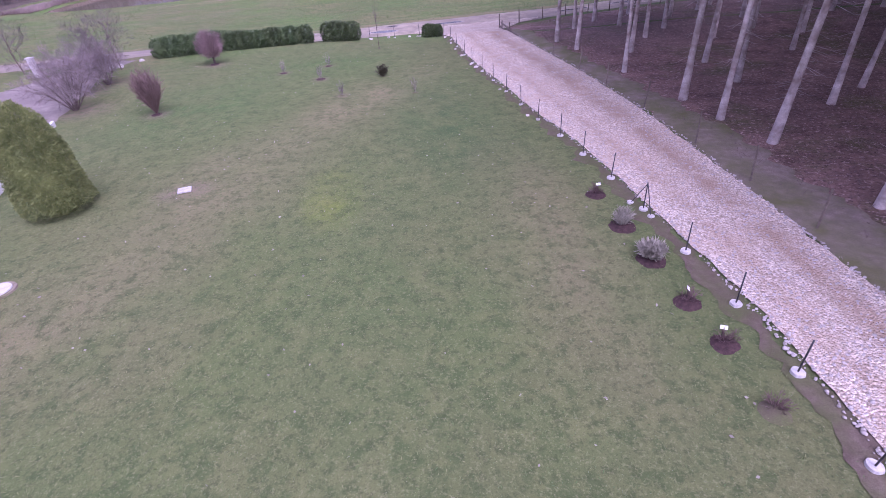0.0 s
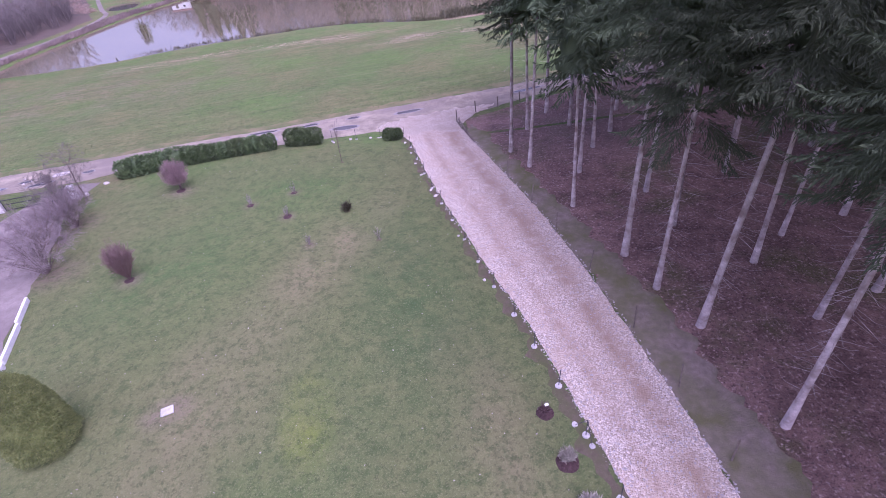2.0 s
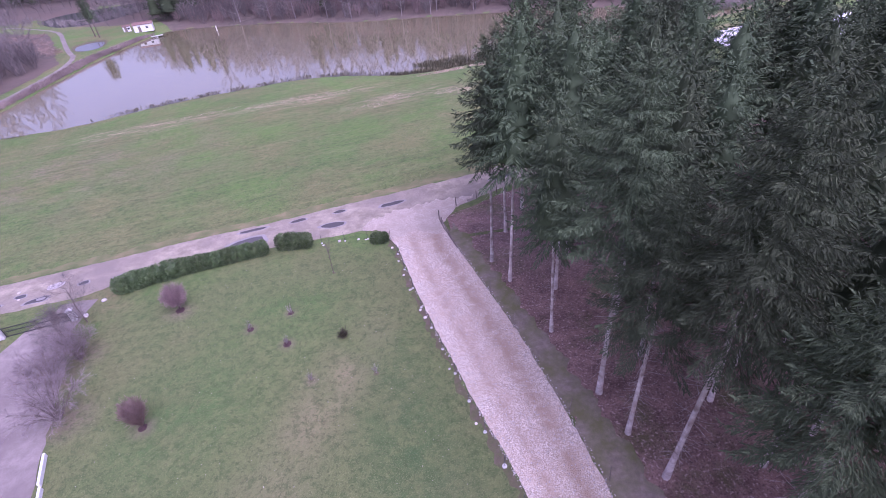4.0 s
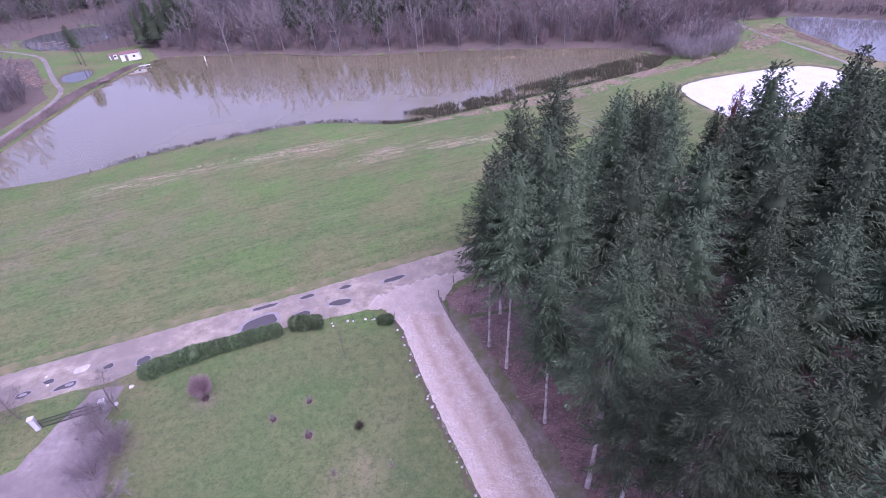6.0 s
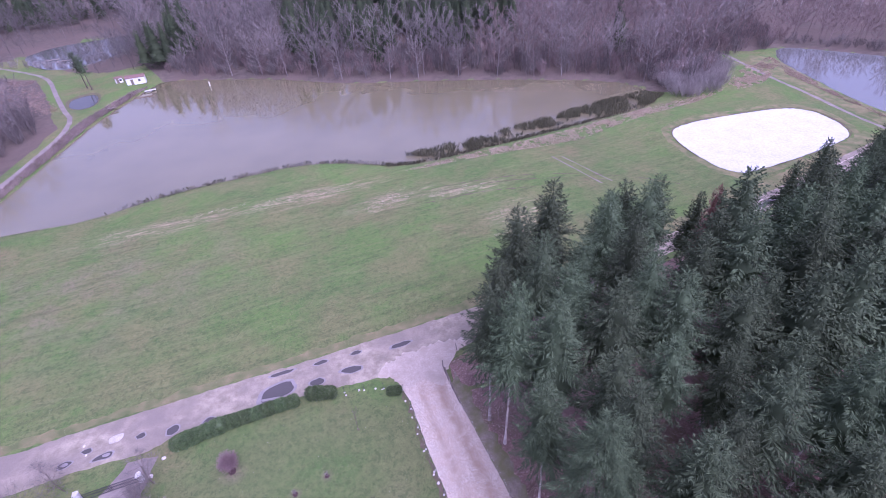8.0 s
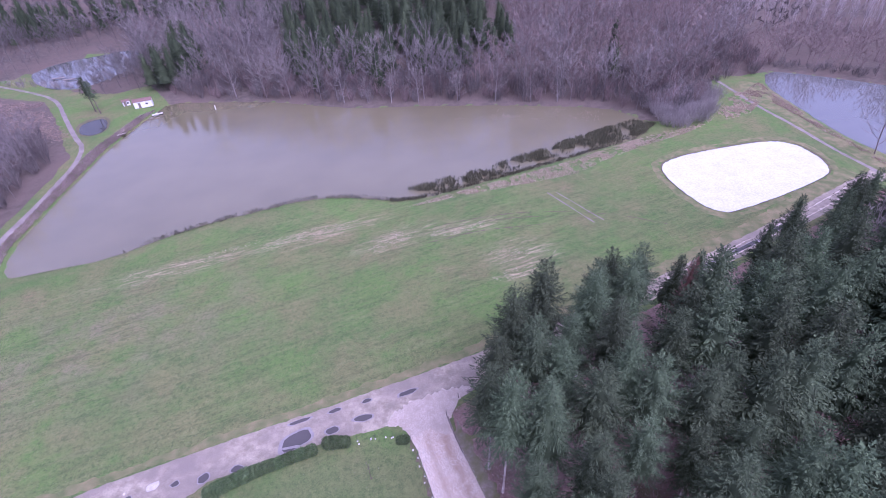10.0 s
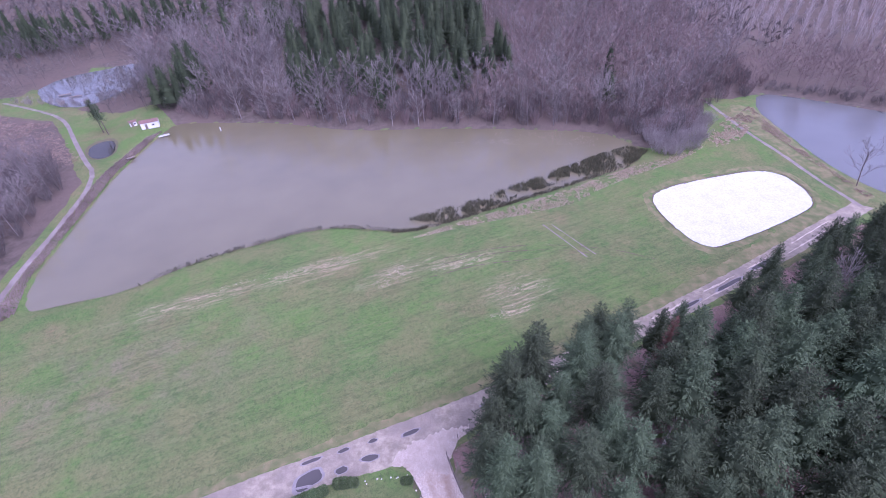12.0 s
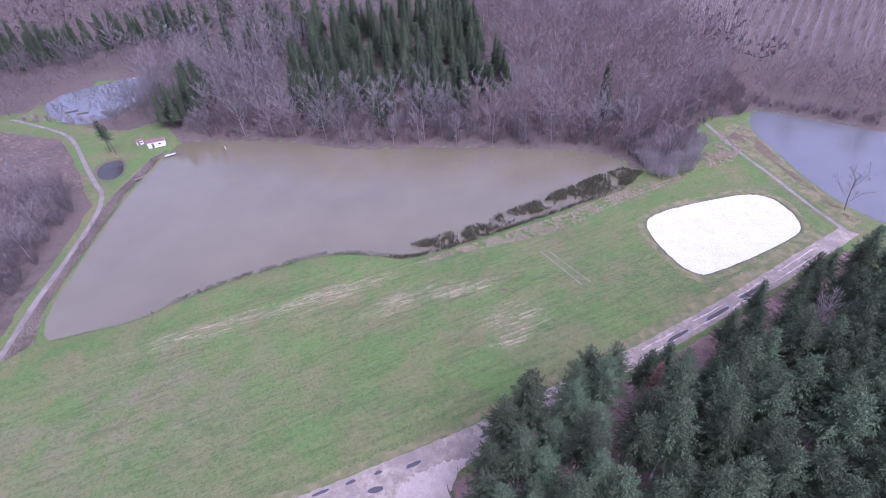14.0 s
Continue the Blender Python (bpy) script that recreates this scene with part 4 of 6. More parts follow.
MODELS = [[spruce_model(*k, grade) for k in KINDS] for grade in range(3)]
WOODLOT = [(16, 12), (15.8, 30), (15.2, 40), (13.5, 48), (11.5, 56), (9.5, 60.5), (15, 66), (27, 71.0), (50, 77.0), (75, 84.6), (112, 96), (112, 40), (78, 12)]
rg = np.random.default_rng(11)
spots = [(x, y, k) for x, y, k in FRONT + SECOND]
gx, gy, rg = jittered(WOODLOT, 4.6, 0.30, 12)
for x, y in zip(gx, gy):
    if min((x - a) ** 2 + (y - b) ** 2 for a, b, _ in spots) > 3.5 ** 2:
        spots.append((float(x), float(y), int(rg.integers(0, 5))))
used = set()
for x, y, k in spots:
    if math.hypot(x - 39.3, y - 65.8) < 2.6 or math.hypot(x - 78, y - 74.2) < 4.0:
        continue
    if x > 38 and np.interp(x, [27, 50, 75, 112], [71, 77, 84.6, 96]) - y < 1.5:
        continue
    far = int(x > 19.5 or y > 41) + int(x > 36)
    edge = np.interp(x, [27, 50, 75, 112], [71, 77, 84.6, 96]) - y
    size = rg.uniform(0.88, 1.06) * (0.76 if x > 40 and edge < 9.5 else 1.0)
    m = pose(x, y, land_at(x, y) - 0.05, rg.normal(0, 1.2), rg.normal(0, 1.2), rg.uniform(0, 360)) @ Matrix.Diagonal((size * rg.uniform(0.9, 1.1),) * 2 + (size, 1))
    model = MODELS[far][k]
    c = model if (far, k) not in used else copy_thing(model, pose(0, 0, 0))
    used.add((far, k))
    c.matrix_basis = m
for g in range(3):  # a kind that found no spot is taken out again
    for k in range(len(KINDS)):
        if (g, k) not in used:
            for o in (*MODELS[g][k].children, MODELS[g][k]):
                bpy.data.objects.remove(o)
dead = tagged(new("dead_spruce_tree"), "reddish brown dead spruce among green ones", "spruce tree")
tr, cr = spruce_arrays(77, 20.6, 9.0, 1.7, 0.26, 0.5, 0.6, 0.2)
child("trunk", tr, M_BARK, dead, "", True)
child("crown", cr, M_NEEDLE_BROWN, dead, "red-brown dry needles")
dead.matrix_basis = pose(39.3, 65.8, land_at(39.3, 65.8))
mauve = tagged(new("bare_tree"), "leafless mauve-grey tree among the spruces", "tree")
sw, sl = winter_arrays(78, 18.5, 6.5, 18, 26, 1.2, 0.035, 0.16, 0.4)
child("branchwork", sw, M_TWIG_PALE, mauve)
child("twig_mass", sl, M_TWIG_PALE, mauve)
mauve.matrix_basis = pose(78.0, 74.2, land_at(78.0, 74.2))

# ---- woods across the water ----
def far_places(poly, step, jit, seed, kinds, lo, hi, clear=()):
    x, y, rg = jittered(poly, step, jit, seed, clear)
    z = land(x, y) - 0.1
    return [(a, b, c, rg.uniform(0, 6.28), rg.uniform(lo, hi), rg.integers(0, kinds)) for a, b, c in zip(x, y, z)]


bare_mid = [merge(*winter_arrays(41 + i, 15 + 1.5 * i, 9.5 + 0.6 * i, 15, 30, 1.3, 0.055, 0.15)) for i in range(4)]
bare_far = [merge(*winter_arrays(51 + i, 15 + 1.5 * i, 11.5, 9, 10, 2.2, 0.24, 0.12)) for i in range(3)]
con_far = [merge(spruce_arrays(61 + i, 16 + 2 * i, 2.5, 5.0, 1.2, 1.25, 2.4, 0, 0.85, 0, (), 0.5, 0.62)[1]) for i in range(3)]
CONIFERS = [[(-24, 216), (20, 204), (52, 198), (66, 214), (64, 300), (-10, 300), (-30, 250)], [(-78, 228), (-62, 224), (-56, 246), (-76, 262)],
            [(-70, 280), (-20, 290), (-15, 330), (-70, 320)]]
BELT = [(-215, 352), (-175, 330), (-130, 352), (-78, 372), (-66, 392), (-100, 396), (-160, 378), (-215, 372)]
POPLARS = [(168, 215), (190, 198), (232, 172), (300, 160), (330, 300), (220, 345), (165, 290)]
WOOD1 = [(84, 157), (79, 166), (62, 173.5), (47, 179.5), (31, 184), (0, 192.5), (-17, 201.5), (-29, 208.5), (-42, 213.5), (-56, 217.5), (-68, 224), (-84, 240), (-92, 262), (-92, 300), (150, 300), (150, 196), (112, 170), (96, 152)]
WOOD2 = [(-150, 330), (-92, 300), (150, 300), (150, 205), (200, 200), (300, 330), (330, 480), (-320, 660), (-420, 470), (-230, 345)]
rows = far_places(WOOD1, 6.2, 0.45, 71, 4, 0.7, 1.35, CONIFERS[:2])
random.Random(3).shuffle(rows)
pink = [r for r in rows if r[0] > 40 or r[0] < -40 and r[5] == 1]
grey = [r for r in rows if not (r[0] > 40 or r[0] < -40 and r[5] == 1)]
scatter("winter_wood", bare_mid, grey[::2], M_TWIG, "leafless grey-purple winter wood on the far bank", "winter wood")
scatter("winter_wood", bare_mid, grey[1::2] + pink[::2], M_TWIG_PALE, "pale grey leafless trees on the far bank", "winter wood")
scatter("winter_wood", bare_mid, pink[1::2], M_TWIG_PINK, "pinkish brown leafless trees on the far bank", "winter wood")
SHORE = [(-44, 212.5), (-33, 209.5), (-24, 205), (-13, 199.5), (-5, 194), (3, 191.5), (11, 188.8), (20, 186.2), (33, 183), (45, 179), (56, 174.5), (64, 171.5)]
pale_tree = tagged(new("shore_tree"), "pale leafless tree leaning over the far shore", "tree", "trees on the far shore")
sw, sl = winter_arrays(47, 15, 9.0, 16, 16, 1.5, 0.04, 0.22, 0.2)
child("branchwork", sw, M_TWIG_PALE, pale_tree)
child("twig_mass", sl, M_TWIG_PALE, pale_tree)
rgt = random.Random(5)
for i, (x, y) in enumerate(SHORE):
    m = pose(x, y, land_at(x, y) - 0.1, 4, 0, rgt.uniform(0, 360)) @ Matrix.Scale(rgt.uniform(0.65, 1.1), 4)
    c = pale_tree if i == 0 else copy_thing(pale_tree, pose(0, 0, 0))
    c.matrix_basis = m
scatter("distant_winter_wood", bare_far, far_places(WOOD2, 11.8, 0.45, 72, 3, 0.8, 1.3, CONIFERS + [BELT, POPLARS]), M_TWIG, "hazy leafless woods on distant hills", "winter wood")
scatter("distant_spruces", con_far, [p for c, st, sd in ((CONIFERS[0], 7.4, 73), (CONIFERS[1], 6.0, 74), (CONIFERS[2], 9.5, 75), (BELT, 8.5, 76)) for p in far_places(c, st, 0.4, sd, 3, 0.7, 1.1)]
        + [(92, 192, land_at(92, 192), 0.5, 0.9, 1), (86, 178, land_at(86, 178), 0.5, 0.85, 0), (-14, 208, land_at(-14, 208), 1, 0.7, 0), (8, 198, land_at(8, 198), 1, 0.75, 2)],
        M_NEEDLE, "dark conifers standing among leafless woods", "conifers")
LEFTWOOD = [(-90, 136), (-90, 168), (-97, 186), (-104, 196), (-150, 190), (-190, 130), (-120, 100), (-92, 104)]
scrub = [merge(*bush_arrays(191 + i, 6.0, 4.5, 26, 0.5, 0.045, 1.5)) for i in range(3)]
scatter("dam_scrub_bushes", scrub, far_places(LEFTWOOD, 4.6, 0.45, 86, 3, 0.6, 1.25), M_TWIG, "dense grey leafless bushes beside the dam track", "scrub")
scatter("dam_scrub_wood", bare_mid, far_places(LEFTWOOD, 6.0, 0.42, 81, 4, 0.55, 0.92), M_TWIG_PALE, "leafless scrub trees beside the dam track", "scrub wood")
scatter("hut_thicket", bare_mid, far_places([(-100, 232), (-84, 232), (-78, 246), (-88, 276), (-104, 258)], 6.0, 0.4, 82, 4, 0.5, 0.8)
        + far_places([(-240, 250), (-150, 262), (-146, 280), (-128, 318), (-96, 304), (-92, 320), (-260, 380)], 9.0, 0.4, 83, 4, 0.6, 1.0), M_TWIG, "leafless trees round the far pond", "thicket")
scatter("bank_thicket", [merge(*bush_arrays(91 + i, 4.6, 5.0, 60, 0.3, 0.03, 1.1)) for i in range(3)],
        far_places([(84, 146), (88, 140), (96, 141), (104, 147), (112, 158), (98, 164), (86, 156)], 2.6, 0.4, 84, 3, 0.7, 1.15), M_TWIG_PALE, "dense grey leafless willow thicket on the bank", "thicket")
pop = [merge(*winter_arrays(95 + i, 13, 3.0, 9, 6, 1.6, 0.06, 0.17, 0.35)) for i in range(2)]
M_POPLAR = foliage("pale_poplar_stems", (0.30, 0.258, 0.235), (0.46, 0.405, 0.375), 0.1)
px, py, rg = jittered(POPLARS, 7.0, 0.09, 85)
scatter("poplar_plantation", pop, [(x, y, land_at(x, y), rg.uniform(0, 6), rg.uniform(0.8, 1.1), rg.integers(0, 2)) for x, y in zip(px, py)], M_POPLAR, "rows of slender pale leafless poplars", "poplar plantation")


BANK = [(150, 180), (136, 172), (122, 170), (112, 160), (98, 150), (86, 150), (83.5, 156), (79, 164.6), (61.2, 172), (46.8, 177.8), (31.4, 182.6), (0.4, 190.6), (-16.4, 199.2), (-29.2, 207), (-42, 211.4), (-55.6, 215.4), (-67, 220),
        (-80, 238), (-70, 246), (-40, 232), (0, 212), (34, 202), (66, 194), (90, 184), (110, 190), (150, 205)]
bank_rows = far_places(BANK, 3.7, 0.45, 93, 3, 0.6, 1.25)
scatter("bank_undergrowth", scrub, bank_rows[::2], M_TWIG, "tangled grey undergrowth along the far bank", "undergrowth")
scatter("bank_undergrowth", scrub, bank_rows[1::2], M_TWIG_PINK, "tangled pinkish undergrowth along the far bank", "undergrowth")
scatter("poplar_undergrowth", scrub, far_places(POPLARS, 9.0, 0.45, 94, 3, 0.4, 0.7), M_TWIG_PALE, "brown undergrowth between poplar rows", "undergrowth")
scatter("back_pond_scrub", scrub, far_places([(-150, 262), (-140, 256), (-122, 258), (-108, 258), (-100, 268), (-98, 300), (-92, 300), (-90, 262), (-100, 246), (-128, 250)], 3.8, 0.4, 96, 3, 0.4, 0.8), M_TWIG_PALE, "grey scrub round the far pond", "scrub")


def reed_clumps(name, poly, count, height, seed, material, label, category, level=None, wide=0.03, tilt=0.25, gaps=0.0, gs=0.25):
    rg = np.random.default_rng(seed)
    px, py = [p[0] for p in poly], [p[1] for p in poly]
    x, y = rg.uniform(min(px), max(px), count * 4), rg.uniform(min(py), max(py), count * 4)
    keep = inside(poly, x, y)
    if gaps:
        keep &= np.array([noise.noise((a * gs, b * gs, seed)) + 0.8 * noise.noise((a * gs * 4, b * gs * 4, seed)) > gaps - 0.5 for a, b in zip(x, y)])
    x, y = x[keep][:count], y[keep][:count]
    z = land(x, y) if level is None else np.full(len(x), level)
    w = rg.normal(0, tilt, (len(x), 3))
    w[:, 2] = 1
    ob = new(name, fast_mesh(name, *kites(np.column_stack([x, y, z - 0.03]), w, height * rg.uniform(0.5, 1.2, len(x)), np.full(len(x), wide), 0.05, rg), material))
    return tagged(ob, label, category, kind="stuff")


reed_clumps("reed_bed", [(8, 130), (20, 132.6), (31, 135), (38, 138), (48, 140.8), (57, 144.4), (70, 148.6), (80, 151), (85, 147), (78, 141.6), (70, 139.8), (58, 137.4), (48, 135.4), (40, 133), (30, 129.8), (16, 127)],
            20000, 1.4, 5, M_REED, "dark green-brown reed bed standing in the water", "reeds", 0.0, 0.055, 0.3, 0.42, 0.25)
reed_clumps("shore_reeds", [(4, 126.6), (12, 126.2), (24, 129.2), (36, 131.8), (54, 136.2), (66, 139.2), (66, 137.4), (54, 134.2), (36, 129.8), (24, 127.0), (12, 124.4), (4, 125.0)],
            9000, 1.0, 15, M_REED, "patchy brown reeds along the marshy shore", "reeds", None, 0.06, 0.4, 0.42, 0.3)
reed_clumps("shore_rushes", [(p[0], p[1] + 0.9) for p in POND[4:28]] + [(p[0], p[1] - 0.9) for p in POND[4:28]][::-1], 9000, 0.9, 6, M_REED, "thin dark rushes along the pond edge", "rushes", 0.05, 0.07, 0.3, 0.30, 0.3)
reed_clumps("dead_grass", [(6, 121), (20, 122.5), (39, 123.5), (51, 125.0), (61, 129.5), (73, 133.5), (88, 137), (99, 142), (108, 150), (104, 146), (90, 140), (76, 139.5), (66, 136.5), (52, 132), (36, 128.5), (18, 124.5)],
            30000, 0.5, 7, M_DRY, "pale flattened dead grass along the marsh", "dead grass", None, 0.045, 1.2, 0.30, 0.22)
reed_clumps("dam_bank_grass", [(-84, 112), (-84.6, 131), (-83.8, 146), (-82.8, 178), (-76, 206), (-72.4, 211), (-79.2, 181), (-80.6, 161), (-81.8, 143), (-82.6, 129), (-80, 117)],
            9000, 0.9, 8, M_TWIG_PINK, "brown dead growth on the dam's water side", "dead grass", None, 0.08, 0.6)
reed_clumps("water_twigs", [(26, 170), (44, 164), (60, 158), (70, 154), (76, 160), (62, 168), (46, 173)], 420, 0.9, 9, M_DRY, "pale dead branches sticking out of the pond", "dead branches", 0.0, 0.025, 0.9, 0.45, 0.15)
reed_clumps("bank_dead_grass", [(104, 146), (112, 154), (121, 160), (121, 150), (112, 143), (104, 142)], 4000, 0.6, 16, M_DRY, "dry pale grass in the corner between ponds", "dead grass", None, 0.05, 1.0, 0.4, 0.2)
reed_clumps("east_bank_grass", [(121, 158), (133, 166), (129, 148), (126, 132), (124.6, 118), (124, 108), (122, 108), (122.6, 120), (123.6, 134), (124, 148)], 5000, 0.6, 17, M_DRY, "dry grass on the pond bank", "dead grass", None, 0.05, 0.8, 0.45, 0.2)
reed_clumps("brushwood", [(-90, 186), (-104, 206), (-118, 230), (-150, 248), (-240, 280), (-240, 180), (-150, 192), (-104, 197), (-97, 188)], 15000, 2.0, 13, M_DRY, "cut brushwood lying on the clearing", "brushwood", None, 0.06, 3.5, 0.45, 0.15)
reed_clumps("forest_brash", [(12, 34), (10.5, 46), (8.6, 55), (8, 61), (16, 66), (26, 69), (24, 45), (22, 20), (14.5, 14)], 15000, 0.34, 10, M_TWIG_PINK, "broken twigs lying on the forest floor", "twigs", None, 0.012, 2.2)
for i, (cx, cy, ax, ay, turn, num) in enumerate(((2.8, 108.6, 6.0, 2.2, 28, 1500), (17.5, 109.2, 6.8, 1.6, 5, 1300), (28, 97.8, 7.5, 1.3, -12, 800), (24.5, 91.6, 4.8, 1.2, 8, 700), (-15, 116.3, 12, 1.5, 11, 1700), (-31, 115.0, 6, 1.0, 14, 600))):
    el = [(cx + ax * math.cos(w) * math.cos(radians(turn)) - ay * math.sin(w) * math.sin(radians(turn)), cy + ax * math.cos(w) * math.sin(radians(turn)) + ay * math.sin(w) * math.cos(radians(turn))) for w in np.linspace(0, 6.2832, 25)[:-1]]
    reed_clumps("cut_straw", el, int(num * 0.4), 0.34, 60 + i, M_STRAW, "pale cut straw lying on the meadow", "straw", None, 0.03, 3.0, 0.5, 0.9)

# ---- garden plants ----
def twiggy(name, x, y, height, width, stems, vase, material, label, category, seed, group="", twig_w=0.012, tw_len=0.35):
    ob = tagged(new(name), label, category, group)
    stem, tips = bush_arrays(seed, height, width, stems, vase, twig_w, tw_len)
    child("branchwork", stem, material, ob)
    child("twig_mass", tips, material, ob)
    ob.matrix_basis = pose(x, y, land_at(x, y) - 0.02)
    return ob


def bare_shrub(name, x, y, height, seed, label, category, thick=0.07, levels=3, tw=7, twig_len=0.6):
    ob = tagged(new(name), label, category)
    wood, leaf = bare_arrays(seed, height, 0.5, levels, tw, thick, 0.06, twig_len, 0.011, 6)
    child("branchwork", wood, M_DARKBARK, ob)
    child("twig_mass", leaf, M_TWIG, ob)
    ob.matrix_basis = pose(x, y, land_at(x, y) - 0.02)
    return ob


def mound(name, x, y, r, material, label, category, group="", h=0.08, seed=1):
    bm = bmesh.new()
    rings, seg = 4, 18
    top = bm.verts.new((0, 0, h))
    prev = None
    for k in range(1, rings + 1):
        ring = []
        for s in range(seg):
            a = 6.2832 * s / seg
            q = r * k / rings * (1 + 0.16 * noise.noise((math.cos(a) * 1.3 + seed, math.sin(a) * 1.3, seed * 0.7)))
            ring.append(bm.verts.new((q * math.cos(a), q * math.sin(a), h * (1 - (k / rings) ** 2) - 0.012 + 0.02 * noise.noise((q * 5, a * 3, seed)))))
        for s in range(seg):
            if prev:
                bm.faces.new((prev[s], ring[s], ring[(s + 1) % seg], prev[(s + 1) % seg]))
            else:
                bm.faces.new((top, ring[s], ring[(s + 1) % seg]))
        prev = ring
    ob = part(name, bm, material, None, "", True)
    tagged(ob, label, category, group)
    ob.matrix_basis = pose(x, y, land_at(x, y) + 0.012)
    return ob


topiary = tagged(new("clipped_conifer"), "dense green conifer clipped into an egg shape on the lawn", "bush")
part("core", core_bm((0, 0, 1.9), (1.12, 1.12, 2.35), 2.3), M_TOPIARY, topiary, "", True)
child("foliage", shell_arrays(3, (0, 0, 1.9), (1.25, 1.25, 2.65), 30000, 0.13, 0.016, True, 2.3), M_TOPIARY, topiary)
topiary.matrix_basis = pose(-16.1, 30.9, land_at(-16.1, 30.9) - 0.05)


def laurel(x0, y0, x1, y1, height, depth, seed, label):
    ob = tagged(new("laurel_hedge"), label, "hedge", "laurel hedge along the road")
    ln = math.hypot(x1 - x0, y1 - y0)
    n = max(2, round(ln / 0.8))
    leaves, core = Tris(), bmesh.new()
    for i in range(n):
        c = (-ln / 2 + (i + 0.5) * ln / n, 0.04 * math.sin(i * 0.7 + seed), height * 0.5)
        r = (0.95 if ln > 4 else 0.8 if ln > 2 else 0.60, depth / 2 * (0.92 + 0.10 * math.sin(i * 1.6)), height * (0.52 + 0.05 * math.sin(i * 1.9 + seed)))
        leaves.add(*shell_arrays(seed + i, c, r, 1300, 0.19, 0.055, False, 2.8))
        b = core_bm(c, tuple(v * 0.86 for v in r), 2.8)
        me = bpy.data.meshes.new("tmp")
        b.to_mesh(me)
        b.free()
        core.from_mesh(me)
        bpy.data.meshes.remove(me)
    part("inner_growth", core, M_HEDGE, ob, "", True)
    child("leaf_cover", leaves.arrays(), M_HEDGE, ob)
    xm, ym = (x0 + x1) / 2, (y0 + y1) / 2
    ob.matrix_basis = pose(xm, ym, land_at(xm, ym), 0, 0, math.degrees(math.atan2(y1 - y0, x1 - x0)))
    return ob


laurel(-25.4, 59.2, -20.6, 60.7, 1.6, 1.5, 100, "dense glossy green laurel hedge beside the road")
for i, (hx, hy) in enumerate(((-19.7, 60.95), (-18.3, 61.3), (-17.0, 61.55), (-15.7, 61.85), (-14.4, 62.1), (-13.0, 62.35))):
    laurel(hx - 0.55, hy - 0.12, hx + 0.55, hy + 0.12, 1.55 - 0.05 * (i % 3), 1.2, 140 + 7 * i, "green laurel shrub in a loose hedge row")
laurel(-10.9, 63.0, -8.1, 62.6, 1.6, 1.4, 170, "short green laurel hedge standing apart")
laurel(-1.3, 61.4, -0.2, 61.3, 0.95, 1.0, 190, "small dark evergreen bush in the lawn corner")

def ball_bush(x, y, stem, r, seed):
    rg = np.random.default_rng(seed)
    ob = tagged(new("russet_ball_bush"), "round leafless russet bush on a short trunk", "bush")
    child("trunk", tube([(0, 0, -0.05), (0.02, 0, stem * 0.6), (0, 0.02, stem)], [0.09, 0.07, 0.07], 7), M_DARKBARK, ob, "short dark trunk", True)
    n = 700
    d = rg.normal(size=(n, 3))
    d /= np.linalg.norm(d, axis=1, keepdims=True)
    c, base = np.array([0, 0, stem + r * 0.85]), np.tile(np.array([[0, 0, stem * 0.95]]), (n, 1))
    tip = c + d * r * rg.uniform(0.75, 1.0, (n, 1))
    child("branchwork", kites(base, tip - base, np.linalg.norm(tip - base, axis=1), np.full(n, 0.014), 0.0, rg), M_TWIG_ROSE, ob)
    q = np.repeat(tip, 9, 0) - np.repeat(d, 9, 0) * rg.uniform(0, 0.5, (n * 9, 1)) * r
    w = np.repeat(d, 9, 0) + rg.normal(0, 0.6, q.shape)
    child("twig_mass", kites(q, w, rg.uniform(0.10, 0.26, n * 9), np.full(n * 9, 0.010), 0.0, rg), M_TWIG_ROSE, ob)
    ob.matrix_basis = pose(x, y, land_at(x, y))


ball_bush(-18.9, 55.3, 0.55, 1.2, 201)
twiggy("vase_bush", -17.9, 43.0, 2.9, 1.75, 330, 0.97, M_TWIG_RED, "upright leafless dark russet bush, wider at the top", "bush", 202, "", 0.016, 0.45)
for sx, sy, hh, sd in ((-12.0, 51.1, 0.9, 203), (-8.7, 48.7, 0.9, 204), (-8.8, 52.4, 0.9, 205), (-6.5, 44.6, 0.8, 206), (-1.7, 44.2, 0.85, 207)):
    twiggy("small_shrub", sx, sy, hh + 0.2, 0.55, 13, 0.75, M_TWIG_PALE if sd != 207 else M_HEATHER, "small leafless shrub in a ring of bare earth", "shrub", sd, "young shrubs on the lawn", 0.009, 0.22)
twiggy("dark_shrub", -4.2, 48.5, 0.8, 0.9, 60, 0.7, M_REED, "small dark shrub on the lawn", "shrub", 208, "young shrubs on the lawn", 0.02, 0.3)
for sx, sy, hh, wd, sd in ((-24.3, 44.9, 3.4, 5.2, 261), (-26.4, 48.4, 3.2, 4.0, 262), (-25.4, 50.8, 3.0, 3.4, 263)):
    shrub = tagged(new("grey_shrub"), "domed leafless grey shrub with fanning stems beside the driveway", "shrub", "shrubs beside the driveway")
    sw, sl = stemmy_arrays(sd, hh, wd, 18, 11, 20, 0.034, 0.5, 0.0085)
    child("branchwork", sw, M_DARKBARK, shrub)
    child("twig_mass", sl, M_TWIG_MIST, shrub, "pale mauve twigs")
    shrub.matrix_basis = pose(sx, sy, land_at(sx, sy) - 0.02)
